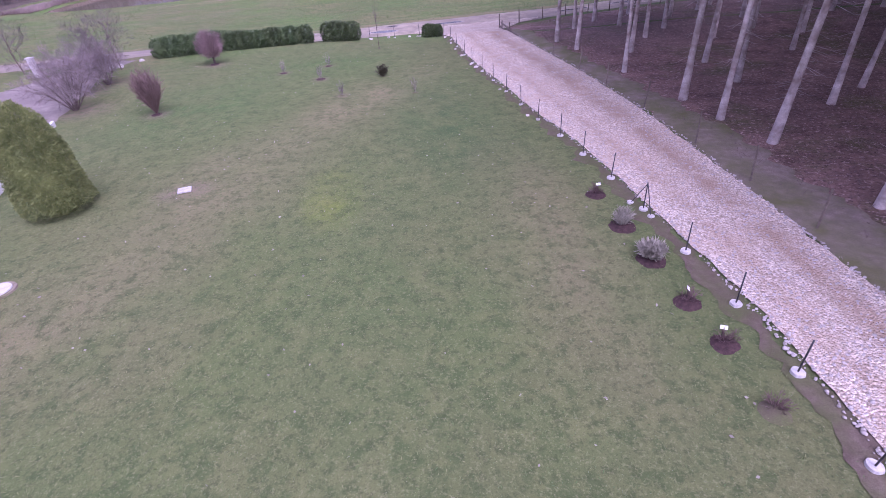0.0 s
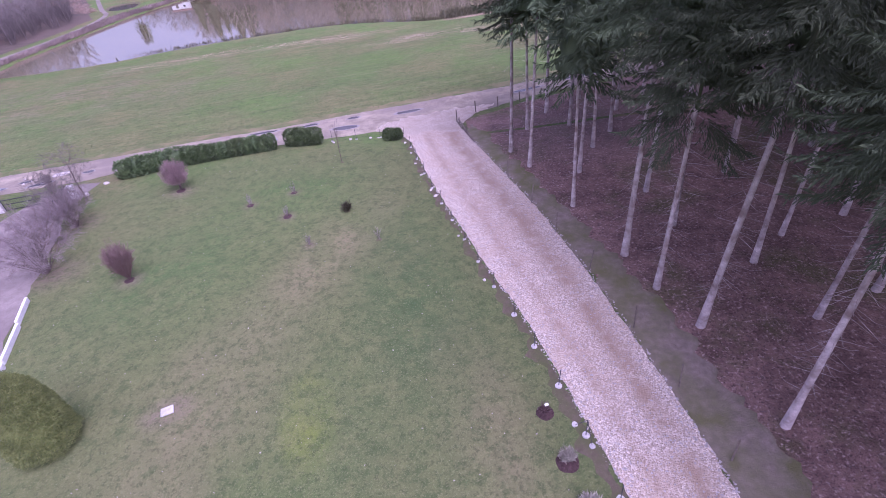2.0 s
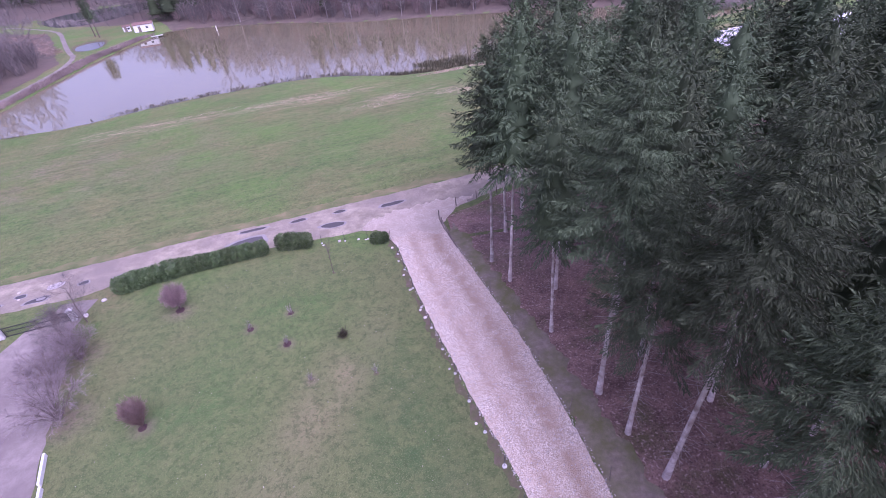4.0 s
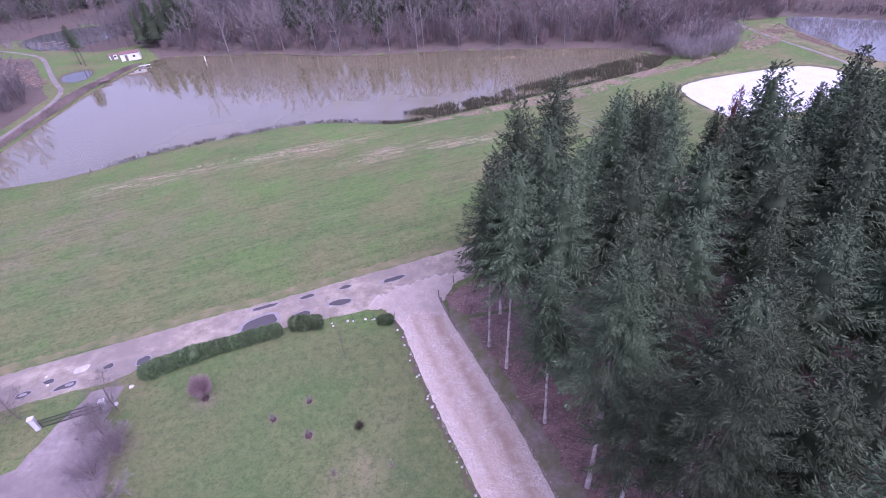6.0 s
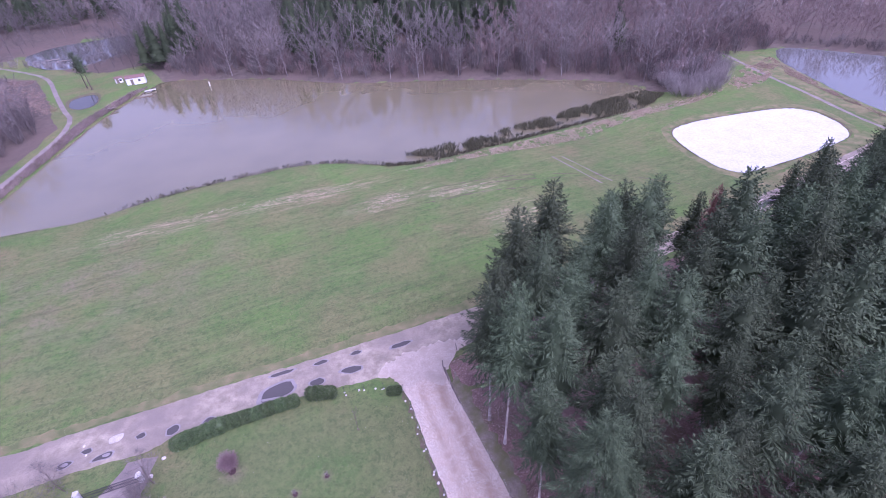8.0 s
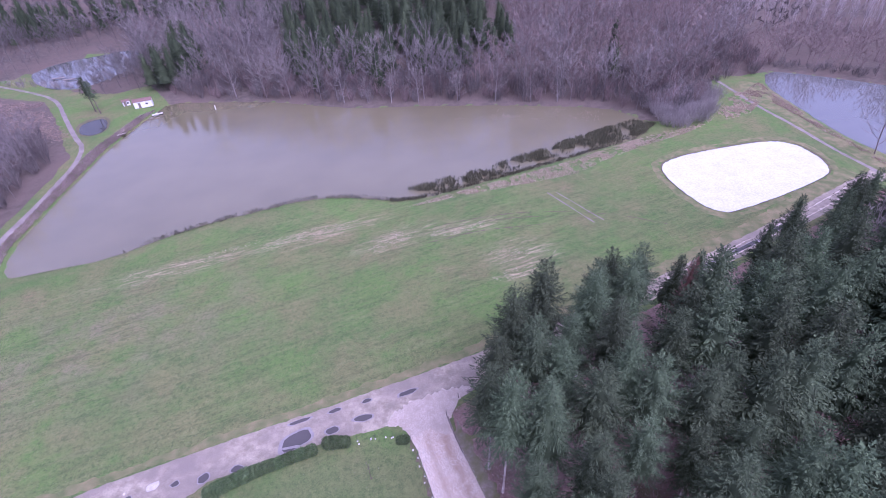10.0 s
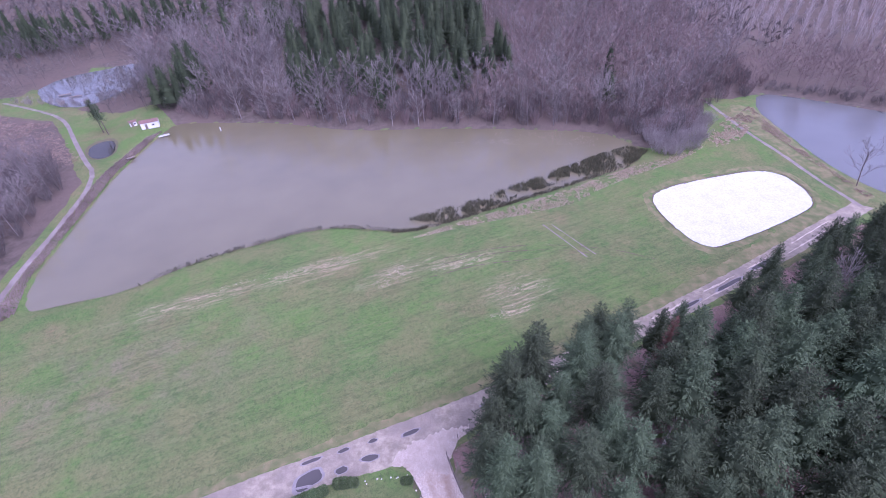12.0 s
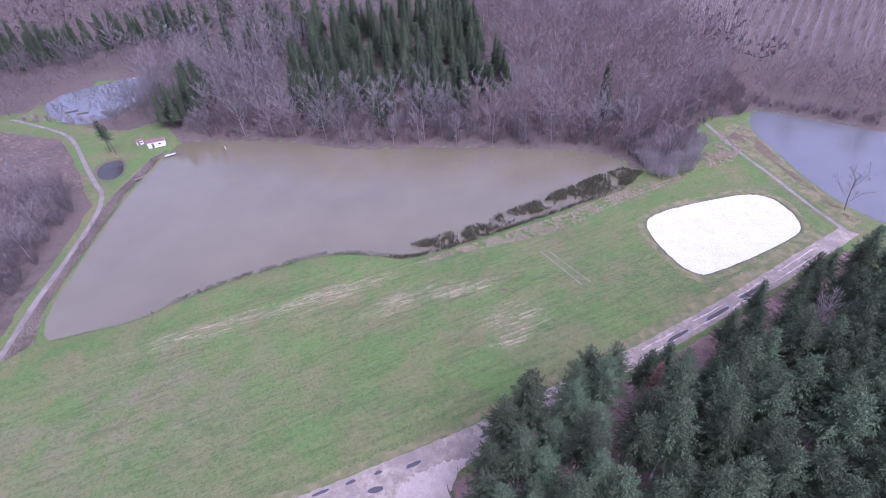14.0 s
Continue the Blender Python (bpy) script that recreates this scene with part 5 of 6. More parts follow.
for i, (sx, sy, hh) in enumerate(((-26.9, 55.4, 4.2), (-26.2, 51.6, 4.0), (-27.4, 53.0, 3.4), (-36.2, 56.6, 4.2), (-38.5, 54.5, 4.6), (-36.8, 52.0, 4.0))):
    bare_shrub("bare_small_tree", sx, sy, hh, 221 + i, "small leafless tree near the gate", "tree", 0.06, 3, 6, 0.6)
sap = tagged(new("sapling"), "slim leafless sapling planted on the lawn", "sapling")
sw, sl = bare_arrays(230, 3.4, 0.25, 1, 4, 0.028, 0.45, 0.5, 0.008, 4)
child("stem", sw, M_DARKBARK, sap)
child("twig_mass", sl, M_TWIG, sap)
sap.matrix_basis = pose(-5.3, 57.2, land_at(-5.3, 57.2))
lone = tagged(new("bare_tree"), "single leafless tree on the pond bank", "tree")
sw, sl = bare_arrays(231, 11, 0.4, 2, 10, 0.16, 0.2, 1.3, 0.03)
child("branchwork", sw, M_DARKBARK, lone)
child("twig_mass", sl, M_TWIG, lone)
lone.matrix_basis = pose(124.5, 113.5, land_at(124.5, 113.5))
for i, (sx, sy) in enumerate(((-93.5, 214.5), (-91.0, 212.0))):
    pine = tagged(new("pine_tree"), "slender pine with a high tuft of needles", "pine tree", "pines by the hut")
    tr, cr = spruce_arrays(240 + i, 12.5 - i, 5.5, 2.1, 0.5, 0.7, 1.7, 0, 0.5, 12)
    child("trunk", tr, M_DARKBARK, pine, "", True)
    child("crown", cr, M_NEEDLE, pine)
    pine.matrix_basis = pose(sx, sy, land_at(sx, sy))


scatter("east_bank_wood", bare_mid, far_places([(143, 179), (153, 171), (162, 161.5), (174, 150), (198, 138), (222, 160), (190, 196), (152, 200)], 6.0, 0.42, 87, 4, 0.45, 0.85), M_TWIG_PINK, "leafless brown trees along the far pond bank", "thicket")
scatter("east_bank_scrub", scrub, far_places([(143, 178), (153, 170), (162, 160.5), (174, 149.5), (178, 153), (164, 165), (154, 174), (146, 181)], 3.0, 0.4, 88, 3, 0.4, 0.7), M_TWIG, "low leafless scrub along the far pond bank", "scrub")
BEDS = [(5.75, 29.2, 0.38), (6.05, 26.95, 0.44), (6.35, 25.0, 0.45), (6.6, 23.0, 0.36), (6.85, 21.4, 0.35), (6.95, 19.4, 0.32)]
for i, (bx, by, br) in enumerate(BEDS):
    mound("mulch_bed", bx, by, br, M_MULCH if i < 5 else M_SOIL, "round planting bed of dark mulch in the lawn", "planting bed", "planting beds along the fence", 0.09, i + 1)
twiggy("heather_plant", 6.05, 27.0, 0.75, 0.65, 120, 0.6, M_HEATHER, "pale grey-green tufted plant in a mulch bed", "plant", 251, "bed plants", 0.01, 0.2)
twiggy("heather_plant", 6.35, 25.1, 0.60, 0.85, 200, 0.6, M_HEATHER, "pale flowering heather in a mulch bed", "plant", 252, "bed plants", 0.018, 0.2)
for i, (bx, by) in enumerate(((5.75, 29.2), (6.6, 23.0), (6.85, 21.4), (6.95, 19.4))):
    twiggy("young_plant", bx + 0.05, by + 0.1, 0.4, 0.6, 26, 0.8, M_TWIG_RED, "tiny leafless young plant in a mulch bed", "plant", 255 + i, "bed plants", 0.008, 0.18)
for bx, by, a in ((5.85, 29.35, 10), (6.62, 23.15, 70), (6.84, 21.62, -20)):
    tag = tagged(new("plant_label"), "small white plant label on a stake", "plant label", "plant labels")
    part("stake", box_bm(0.012, 0.012, 0.35, pose(0, 0, 0.175)), M_METAL, tag)
    part("plate", box_bm(0.17, 0.012, 0.10, pose(0, 0, 0.37, -50), 0.004), M_WHITE, tag, "white plastic plate")
    tag.matrix_basis = pose(bx, by, land_at(bx, by) + 0.02, 0, 0, a)
for i, (bx, by, br) in enumerate(((-12.0, 51.1, 0.55), (-8.7, 48.7, 0.65), (-8.8, 52.4, 0.5), (-6.5, 44.6, 0.4), (-1.7, 44.2, 0.4), (-4.2, 48.5, 0.4), (-18.8, 55.0, 0.75), (-17.85, 42.85, 0.6), (-5.3, 57.2, 0.3))):
    mound("earth_ring", bx, by, br * 0.55, M_MULCH if br > 0.45 else M_SOIL, "patch of bare earth round a shrub", "earth patch", "earth rings", 0.03, 20 + i)


# ---- built things ----
def stone_bm(r, seed, flat=0.6):
    bm = bmesh.new()
    bmesh.ops.create_icosphere(bm, subdivisions=1, radius=r)
    for v in bm.verts:
        k = 1 + 0.35 * noise.noise(v.co * (1.4 / r) + Vector((seed * 3.1, seed, 0)))
        v.co = Vector((v.co.x * k, v.co.y * k * 0.85, v.co.z * k * flat))
    return bm


def post_bm(height, r, sides=8, cap=0.0):
    bm = bmesh.new()
    bmesh.ops.create_cone(bm, cap_ends=True, segments=sides, radius1=r, radius2=r * 0.85, depth=height + 0.15, matrix=pose(0, 0, (height - 0.15) / 2))
    return bm


def footing_bm(seed):
    bm = bmesh.new()
    seg, top, low = 14, [], []
    for s in range(seg):
        a = 6.2832 * s / seg
        q = 0.20 * (1 + 0.18 * noise.noise((math.cos(a) * 1.5 + seed, math.sin(a) * 1.5, 1.0)))
        top.append(bm.verts.new((q * 0.88 * math.cos(a), q * 0.88 * math.sin(a), 0.07)))
        low.append(bm.verts.new((q * math.cos(a), q * math.sin(a), -0.05)))
    bm.faces.new(top)
    for s in range(seg):
        bm.faces.new((low[s], low[(s + 1) % seg], top[(s + 1) % seg], top[s]))
    return bm


def lane_fence():
    fence = tagged(new("wire_fence"), "row of thin dark steel fence posts in white concrete footings", "fence")
    line = [(8.15, 15.6), (8.05, 18.1), (8.0, 20.4), (7.8, 22.8), (7.5, 25.3), (7.1, 27.95), (6.7, 30.5), (6.2, 33.0), (5.7, 35.4), (5.05, 37.9), (4.5, 40.4), (3.95, 42.9), (3.4, 45.4), (2.85, 47.9),
            (2.3, 50.5), (1.85, 53.2), (1.35, 56.0), (0.9, 58.6), (0.3, 61.6), (-2.0, 62.4), (-4.4, 62.7), (-6.8, 62.9)]
    rgf = random.Random(4)
    prev = None
    for i, (x, y) in enumerate(line):
        z = land_at(x, y)
        m = pose(x, y, z, rgf.uniform(-2.5, 2.5), rgf.uniform(-2.5, 2.5), rgf.uniform(0, 360))
        p = part("post", post_bm(1.12, 0.022), M_METAL, fence, "thin dark steel rod", True)
        p.matrix_basis = m
        f = part("footing", footing_bm(i * 1.7), M_CONCRETE, fence, "rough white concrete disc")
        f.matrix_basis = pose(x, y, z + 0.02)
        f.scale = (0.82, 0.82, 1) if i < 9 else (0.6, 0.6, 0.8)
        if i == 5:
            for dx, dy in ((-0.28, 0.55), (0.10, -0.5)):
                b = bmesh.new()
                ln = math.hypot(dx, dy)
                bmesh.ops.create_cone(b, cap_ends=True, segments=6, radius1=0.016, radius2=0.016, depth=math.hypot(ln, 1.05), matrix=look((x + dx / 2, y + dy / 2, z + 0.52), (x, y, z + 1.05)))
                part("brace", b, M_METAL, fence, "slanting steel brace")
                f = part("footing", footing_bm(i * 2.7 + dx), M_CONCRETE, fence, "rough white concrete disc")
                f.matrix_basis = pose(x + dx, y + dy, z + 0.02) @ Matrix.Scale(0.65, 4)
    for hgt in (0.35, 1.0):
        t = Tris()
        for a, b in zip(line, line[1:]):
            t.add(*tube([(a[0], a[1], land_at(*a) + hgt), (b[0], b[1], land_at(*b) + hgt)], [0.0022, 0.0022], 3))
        child("wire", t.arrays(), M_METAL, fence)


lane_fence()


def wood_stakes():
    rgf = random.Random(9)
    fence = tagged(new("stake_fence"), "row of weathered wooden stakes along the lane", "fence")
    for x, y in ((8.35, 50.7), (9.2, 46.4), (9.85, 42.4), (10.65, 38.2), (11.3, 33.4), (11.8, 29.7), (12.1, 26.2), (12.3, 22.8), (12.4, 19.2)):
        p = part("stake", post_bm(1.5, 0.038, 6), M_WOOD, fence, "grey weathered stake")
        p.matrix_basis = pose(x, y, land_at(x, y), rgf.uniform(-5, 5), rgf.uniform(-5, 5), rgf.uniform(0, 360))
    rail = tagged(new("road_fence"), "old wooden posts beside the road", "fence")
    for x, y, h in ((5.75, 64.2, 1.3), (8.0, 66.6, 1.2), (10.5, 67.4, 1.1), (13, 68.2, 1.1), (15.5, 69.0, 1.0), (18, 69.8, 1.1), (21, 70.7, 1.1), (24, 71.6, 1.0), (28, 72.9, 1.1)):
        p = part("post", post_bm(h, 0.06, 7), M_WOOD, rail, "dark old wooden post")
        p.matrix_basis = pose(x, y, land_at(x, y), rgf.uniform(-4, 4), rgf.uniform(-4, 4), 0)
    log = tagged(new("log_barrier"), "dark split logs lying along the lane's edge", "log barrier")
    for (x0, y0), (x1, y1), h in (((5.75, 64.0), (6.15, 60.6), 0.25), ((5.85, 63.6), (6.35, 59.9), 0.55), ((6.1, 61.2), (6.7, 58.0), 0.18)):
        b = bmesh.new()
        z = land_at(x0, y0)
        bmesh.ops.create_cone(b, cap_ends=True, segments=8, radius1=0.08, radius2=0.065, depth=math.hypot(x1 - x0, y1 - y0), matrix=look(((x0 + x1) / 2, (y0 + y1) / 2, z + h), (x1, y1, z + h)))
        part("log", b, M_WOOD, log, "", True)
    for x, y in ((5.9, 63.3), (6.25, 60.3)):
        p = part("post", post_bm(0.8, 0.06, 7), M_WOOD, log)
        p.matrix_basis = pose(x, y, land_at(x, y))


wood_stakes()


def entrance_gate():
    gate = tagged(new("entrance_gate"), "low dark metal gate between pale pillars at the drive", "gate")
    for x, y, h in ((-33.8, 55.0, 1.5), (-28.2, 56.0, 1.1)):
        z = land_at(x, y)
        p = part("pillar", box_bm(0.42, 0.42, h, pose(x, y, z + h / 2, 0, 0, 12), 0.02), M_CONCRETE, gate, "white rendered pillar")
        part("cap", box_bm(0.54, 0.54, 0.09, pose(x, y, z + h + 0.045, 0, 0, 12), 0.015), M_CONCRETE, p, "pale stone cap")
    for (xa, ya), (xb, yb) in (((-33.5, 55.05), (-31.1, 55.5)), ((-31.0, 55.52), (-28.5, 55.95))):
        ln, a = math.hypot(xb - xa, yb - ya), math.degrees(math.atan2(yb - ya, xb - xa))
        z = land_at(xa, ya)
        base = pose((xa + xb) / 2, (ya + yb) / 2, z, 0, 0, a)
        b = bmesh.new()
        for h in (0.12, 0.62, 1.02):
            add_box(b, ln, 0.05, 0.06, base @ pose(0, 0, h))
        for e in (-ln / 2 + 0.03, ln / 2 - 0.03):
            add_box(b, 0.06, 0.05, 1.0, base @ pose(e, 0, 0.56))
        leaf = part("gate_leaf", b, M_METAL, gate, "dark iron leaf")
        k = int(ln / 0.17)
        for i in range(1, k):
            part("bar", box_bm(0.022, 0.022, 0.92, base @ pose(-ln / 2 + ln * i / k, 0, 0.57)), M_METAL, leaf)


entrance_gate()
edging = tagged(new("white_edging"), "low white kerb blocks stepping along the drive", "kerb")
for (xa, ya), (xb, yb) in (((-23.75, 41.9), (-22.95, 39.6)), ((-22.75, 39.4), (-21.75, 36.4)), ((-21.6, 36.2), (-20.2, 32.4)), ((-20.1, 32.1), (-18.9, 28.2))):
    ln = math.hypot(xb - xa, yb - ya)
    part("kerb_block", box_bm(ln, 0.17, 0.40, pose((xa + xb) / 2, (ya + yb) / 2, land_at(xa, ya) + 0.14, 0, 0, math.degrees(math.atan2(yb - ya, xb - xa))), 0.02), M_WHITE, edging)

slab = part("inspection_slab", box_bm(0.56, 0.48, 0.07, pose(0, 0, 0.03), 0.015), M_CONCRETE)
tagged(slab, "pale square concrete inspection cover in the lawn", "cover")
slab.matrix_basis = pose(-11.3, 31.9, land_at(-11.3, 31.9) + 0.03, 0, 0, 20)
well = tagged(new("drain_cover"), "round pale drain cover in a concrete ring", "cover")
bmr = bmesh.new()
bmesh.ops.create_cone(bmr, cap_ends=True, segments=28, radius1=0.52, radius2=0.50, depth=0.08, matrix=pose(0, 0, 0.02))
part("ring", bmr, M_EARTH, well, "dark concrete ring")
bmr = bmesh.new()
bmesh.ops.create_cone(bmr, cap_ends=True, segments=28, radius1=0.40, radius2=0.38, depth=0.10, matrix=pose(0, 0, 0.05))
part("lid", bmr, M_CONCRETE, well, "pale concrete lid")
well.matrix_basis = pose(-14.75, 25.45, land_at(-14.75, 25.45))


def cabin(name, x, y, turn, sx, sy, wall, ridge, label):
    ob = tagged(new(name), label, "hut")
    part("wall", box_bm(sx, sy, wall, pose(0, 0, wall / 2)), M_WHITE, ob, "white boarded wall")
    for s in (-1, 1):
        slope = math.degrees(math.atan2(ridge, sy / 2))
        part("roof", box_bm(sx + 0.5, math.hypot(sy / 2, ridge) + 0.35, 0.08, pose(0, s * sy / 4, wall + ridge / 2 + 0.06, -s * slope)), M_BROWNROOF, ob, "red-brown roof slope")
    b = bmesh.new()
    for e in (-sx / 2, sx / 2 - 0.06):
        vs = [b.verts.new(p) for p in ((e, -sy / 2, wall), (e, sy / 2, wall), (e, 0, wall + ridge), (e + 0.06, -sy / 2, wall), (e + 0.06, sy / 2, wall), (e + 0.06, 0, wall + ridge))]
        for f in ((0, 1, 2), (3, 5, 4), (0, 2, 5, 3), (1, 4, 5, 2)):
            b.faces.new([vs[i] for i in f])
    part("gable", b, M_WHITE, ob)
    w = part("window", box_bm(0.9, 0.06, 0.7, pose(sx * 0.2, -sy / 2 - 0.02, wall * 0.58)), M_WHITE, ob)
    part("pane", box_bm(0.76, 0.03, 0.56, pose(sx * 0.2, -sy / 2 - 0.05, wall * 0.58)), M_GLASS, w, "dark window pane")
    part("door", box_bm(0.85, 0.06, 1.85, pose(-sx * 0.2, -sy / 2 - 0.02, 0.95)), M_WOOD, ob, "grey wooden door")
    ob.matrix_basis = pose(x, y, land_at(x, y), 0, 0, turn)


cabin("fishing_hut", -76.8, 214.4, 12, 6.0, 2.8, 2.3, 0.6, "small white fishing hut by the pond")
cabin("garden_shed", -84.0, 218.0, 30, 2.3, 1.8, 1.6, 0.35, "small pale shed beside the fishing hut")
jetty = tagged(new("jetty"), "small pale wooden jetty at the pond's edge", "jetty")
part("deck", box_bm(3.6, 1.4, 0.08, pose(0, 0, 0.45)), M_CONCRETE, jetty, "pale plank deck")
for e in (-1.5, 1.5):
    part("pile", post_bm(0.5, 0.07), M_WOOD, jetty).matrix_basis = pose(e, 0.5, 0.0)
jetty.matrix_basis = pose(-70.6, 206.5, 0.0, 0, 0, 20)
sluice = tagged(new("sluice_post"), "pale wooden sluice post in the pond", "post")
part("post", box_bm(0.3, 0.3, 1.9, pose(0, 0, 0.6), 0.02), M_CONCRETE, sluice)
sluice.matrix_basis = pose(-50.5, 205.0, 0.0)
for x, y, a in ((-77.2, 190.0, 30), (-121, 262, 5), (-127, 266, 12)):
    plat = tagged(new("fishing_platform"), "small weathered fishing platform over the water", "platform", "fishing platforms")
    part("deck", box_bm(2.6 if y < 200 else 5, 1.2 if y < 200 else 1.5, 0.1, pose(0, 0, 0.6)), M_WOOD, plat)
    for e in (-1.0, 1.0):
        part("leg", post_bm(0.62, 0.06), M_WOOD, plat).matrix_basis = pose(e, 0, 0.0)
    plat.matrix_basis = pose(x, y, 0.3, 0, 0, a)

# ---- puddles and stones on the road ----
PUDDLES = [(-14.7, 64.9, 2.2, 1.15, 20), (-10.1, 65.4, 0.85, 0.55, 10), (-5.6, 66.4, 1.35, 0.5, 3), (1.0, 69.3, 1.3, 0.4, 12), (-26.6, 61.9, 0.7, 0.75, 40), (-22.4, 62.3, 0.9, 0.5, 0), (-30.2, 61.9, 0.5, 0.35, 20),
           (-14.9, 67.9, 1.4, 0.3, 12), (-9.8, 68.6, 0.8, 0.3, 12), (-5.2, 69.2, 0.7, 0.28, 10), (-33.5, 60.0, 0.9, 0.4, 15), (-37.6, 59.8, 0.7, 0.4, 15), (-35.8, 61.2, 0.6, 0.35, 0),
           (14.5, 72.0, 1.8, 0.35, 18), (22, 74.9, 2.2, 0.4, 16), (58, 84.2, 3.0, 0.45, 17), (70, 87.9, 4.0, 0.5, 17), (80, 91.7, 3.2, 0.5, 19)]
for i, (x, y, a, b, turn) in enumerate(PUDDLES):
    c, s = math.cos(radians(turn)), math.sin(radians(turn))
    ring = []
    for k in range(22):
        w = 6.2832 * k / 22
        q = 1 + 0.38 * noise.noise((math.cos(w) * 1.2 + i * 3.3, math.sin(w) * 1.2, 0.5))
        ex, ey = a * q * math.cos(w), b * q * math.sin(w)
        ring.append((x + ex * c - ey * s, y + ex * s + ey * c))
    wide = [(x + (p[0] - x) * 1.25, y + (p[1] - y) * 1.25) for p in ring]
    sheet("wet_rim", wide, M_WET, 0.036, 0.7, 0.03, "damp dark ground round a pothole", "structure", "wet ground")
    sheet("puddle", ring, M_PUDDLE, 0.042, 0.7, 0.02, "dark shallow puddle in a road pothole", "structure", "puddle")
rubble = tagged(new("rubble_patch"), "patch of white rubble filling a pothole", "rubble")
part("rubble_fill", stone_bm(0.9, 3, 0.10), M_STONE, rubble).matrix_basis = pose(0, 0, 0.02)
rubble.matrix_basis = pose(-33.0, 62.2, land_at(-33.0, 62.2) + 0.02, 0, 0, 20)
rgs = random.Random(21)
for x, y, r in ((-5.0, 62.8, 0.26), (-6.6, 62.4, 0.2), (-3.0, 62.6, 0.22), (-2.2, 62.3, 0.18), (-0.6, 62.4, 0.2), (0.4, 59.8, 0.22), (0.9, 57.4, 0.2), (1.2, 55.2, 0.18), (1.6, 53.0, 0.2), (2.2, 50.2, 0.2), (2.5, 49.2, 0.24),
                (-27.4, 56.3, 0.4), (-26.6, 58.2, 0.35), (-28.9, 57.0, 0.3), (-36.4, 62.0, 0.25), (-35.6, 60.6, 0.2), (4.6, 38.6, 0.16), (3.6, 43.4, 0.15)):
    st = tagged(part("stone", stone_bm(r * 0.75, x + y, 0.55), M_STONE), "pale limestone boulder at the edge", "stone", "edge stones")
    st.matrix_basis = pose(x, y, land_at(x, y) + r * 0.22, 0, 0, rgs.uniform(0, 360))

# ---- loose stuff: grass blades, leaves, gravel ----
M_BLADE = foliage("grass_blades", (0.080, 0.140, 0.040), (0.215, 0.225, 0.100), 0.0, 0.4)
LAWN = [(-18, 13), (-20, 30), (-23, 40), (-25, 50), (-26, 57.5), (-19, 60.4), (-12, 61.6), (0, 60.8), (1.2, 56), (3.2, 45), (5.6, 35), (7.0, 28), (7.8, 20), (8.0, 13)]
rg = np.random.default_rng(301)
n = 36000
x, y = rg.uniform(-26, 8, n), 13 + 49 * rg.random(n) ** 1.7
keep = inside(LAWN, x, y)
x, y = x[keep], y[keep]
w = rg.normal(0, 0.75, (len(x), 3))
w[:, 2] = 1.0
tagged(new("lawn_grass", fast_mesh("lawn_grass", *kites(np.column_stack([x, y, land(x, y) - 0.005]), w, rg.uniform(0.05, 0.13, len(x)), np.full(len(x), 0.010), 0.2, rg), M_BLADE)),
       "short patchy winter lawn grass", "grass", kind="stuff")
n = 60000
x, y = rg.uniform(-75, 80, n), rg.uniform(64, 128, n)
keep = (y > 71.5 + 0.21 * x + 0.6) & (y < 119 + 0.12 * np.maximum(x, 0)) & ~inside(WHITEPOND, x, y)
x, y = x[keep], y[keep]
w = rg.normal(0, 0.8, (len(x), 3))
w[:, 2] = 1.0
tagged(new("meadow_grass", fast_mesh("meadow_grass", *kites(np.column_stack([x, y, land(x, y) - 0.005]), w, rg.uniform(0.12, 0.28, len(x)), np.full(len(x), 0.03), 0.2, rg), M_BLADE)),
       "tussocky pale green meadow grass", "grass", kind="stuff")
n = 420
x, y = rg.uniform(-22, 7, n), rg.uniform(14, 60, n)
keep = inside(LAWN, x, y)
x, y = x[keep], y[keep]
w = rg.normal(0, 1, (len(x), 3))
w[:, 2] = 0.2
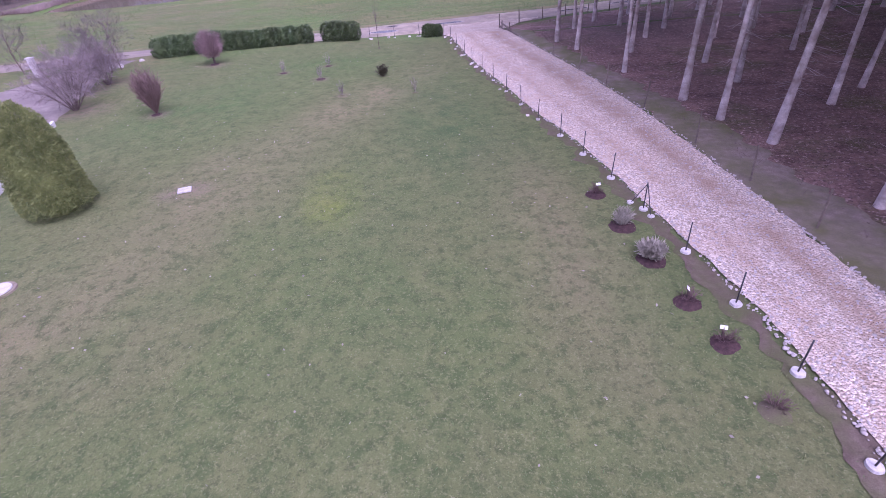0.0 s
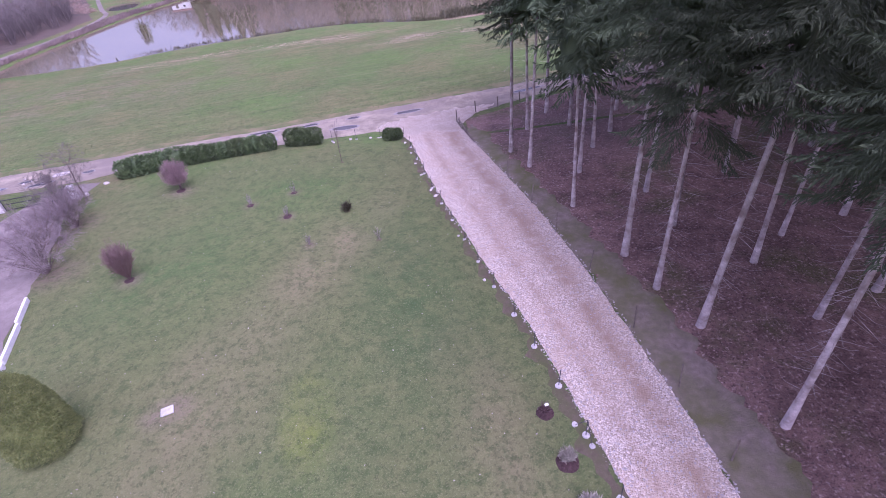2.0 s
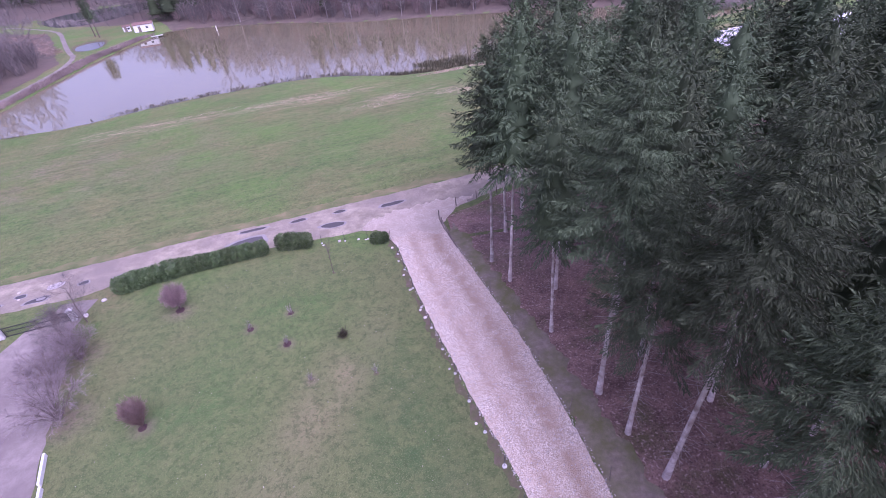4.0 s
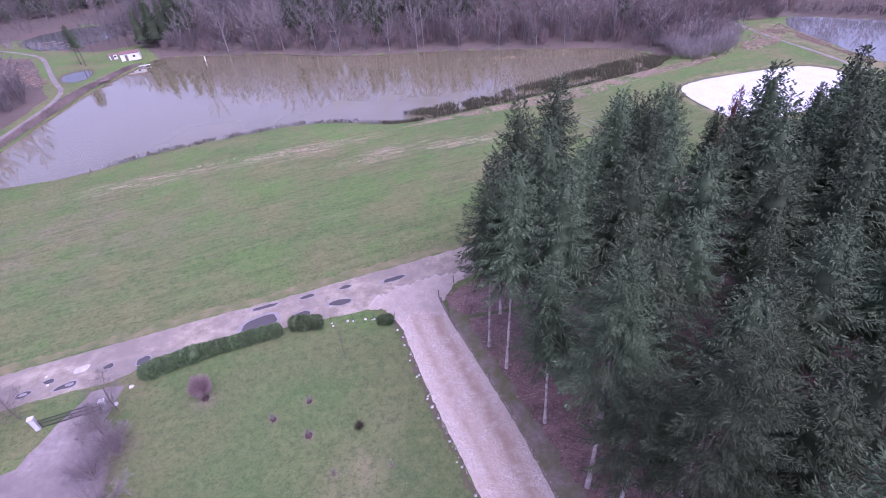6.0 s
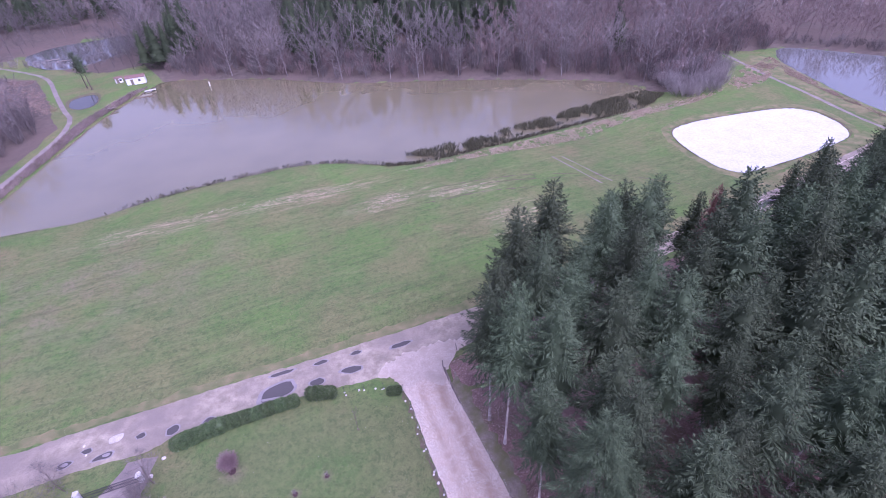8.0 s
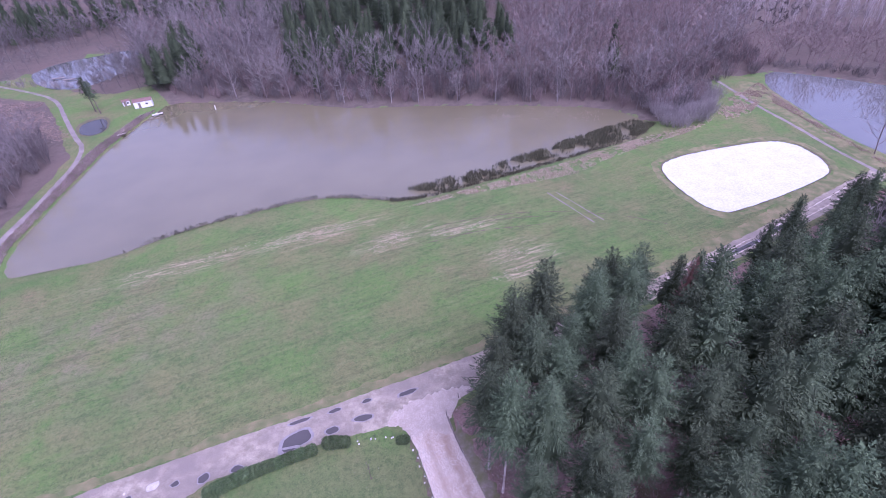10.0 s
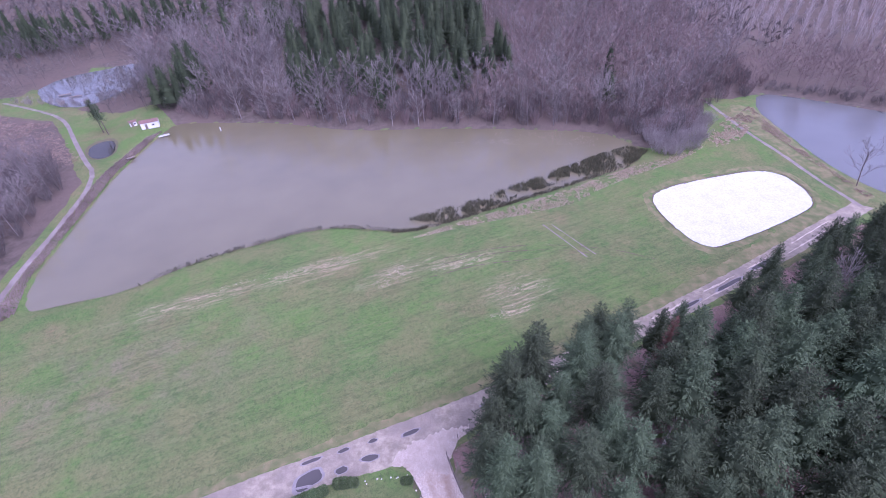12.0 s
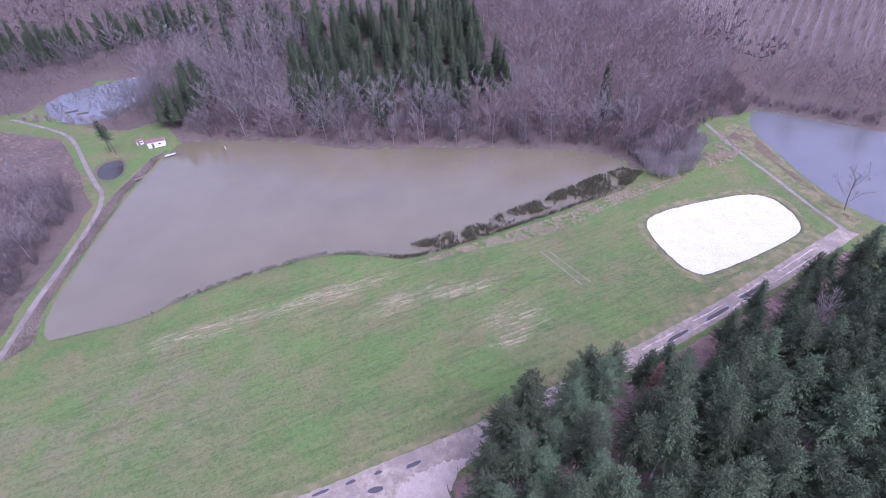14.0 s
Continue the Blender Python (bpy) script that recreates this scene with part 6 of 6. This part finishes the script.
tagged(new("fallen_leaves", fast_mesh("fallen_leaves", *kites(np.column_stack([x, y, land(x, y) + 0.05]), w, rg.uniform(0.05, 0.13, len(x)), np.full(len(x), 0.035), 0.0, rg), M_HEATHER)),
       "scattered pale dead leaves on the lawn", "leaves", kind="stuff")

# gravel: single stones, thickest along both edges of the lane
STONES = []
for k in range(6):
    b = bmesh.new()
    bmesh.ops.create_icosphere(b, subdivisions=1, radius=1.0)
    for v in b.verts:
        v.co *= 1 + 0.4 * noise.noise(v.co * 1.7 + Vector((k * 5.0, 0, 0)))
        v.co.z *= 0.6
    b.verts.ensure_lookup_table()
    STONES.append((np.array([tuple(v.co) for v in b.verts]), np.array([[v.index for v in f.verts] for f in b.faces])))
    b.free()
rg = np.random.default_rng(305)


def lane_spots(count):
    y = 14 + 46 * rg.random(count) ** 1.5
    s = rg.random(count)
    s = np.where(rg.random(count) < 0.38, rg.beta(0.35, 0.35, count), s)
    xl = np.interp(y, [p[1] for p in LANE_L], [p[0] for p in LANE_L])
    xr = np.interp(y, [p[1] for p in LANE_R], [p[0] for p in LANE_R])
    x = xl + (xr - xl) * (s * 1.05 - 0.025 + rg.normal(0, 0.008, count))
    edge = np.minimum(s, 1 - s)
    r = 0.016 + 0.034 * rg.random(count) ** 2 * (1 + 0.4 * (edge < 0.12))
    return x, y, r


x, y, r = lane_spots(6500)
z = land(x, y) + 0.05
scatter("loose_gravel", STONES, [(a, b, c + q * 0.25, w, q, k) for a, b, c, q, w, k in zip(x, y, z, r, rg.uniform(0, 6.28, len(x)), rg.integers(0, 6, len(x)))], M_STONE, "loose crushed limestone on the lane", "gravel")
stone_meshes = [fast_mesh("stone", v, f, M_STONE) for v, f in STONES]
x, y, r = lane_spots(900)
order = np.argsort(y)[:280]
for i in order:
    o = new("stone", stone_meshes[i % 6])
    o.parent = lane
    q = float(r[i]) * 1.35
    o.matrix_basis = pose(float(x[i]), float(y[i]), land_at(x[i], y[i]) + 0.05 + q * 0.25, 0, 0, float(i * 77 % 360)) @ Matrix.Scale(q, 4)
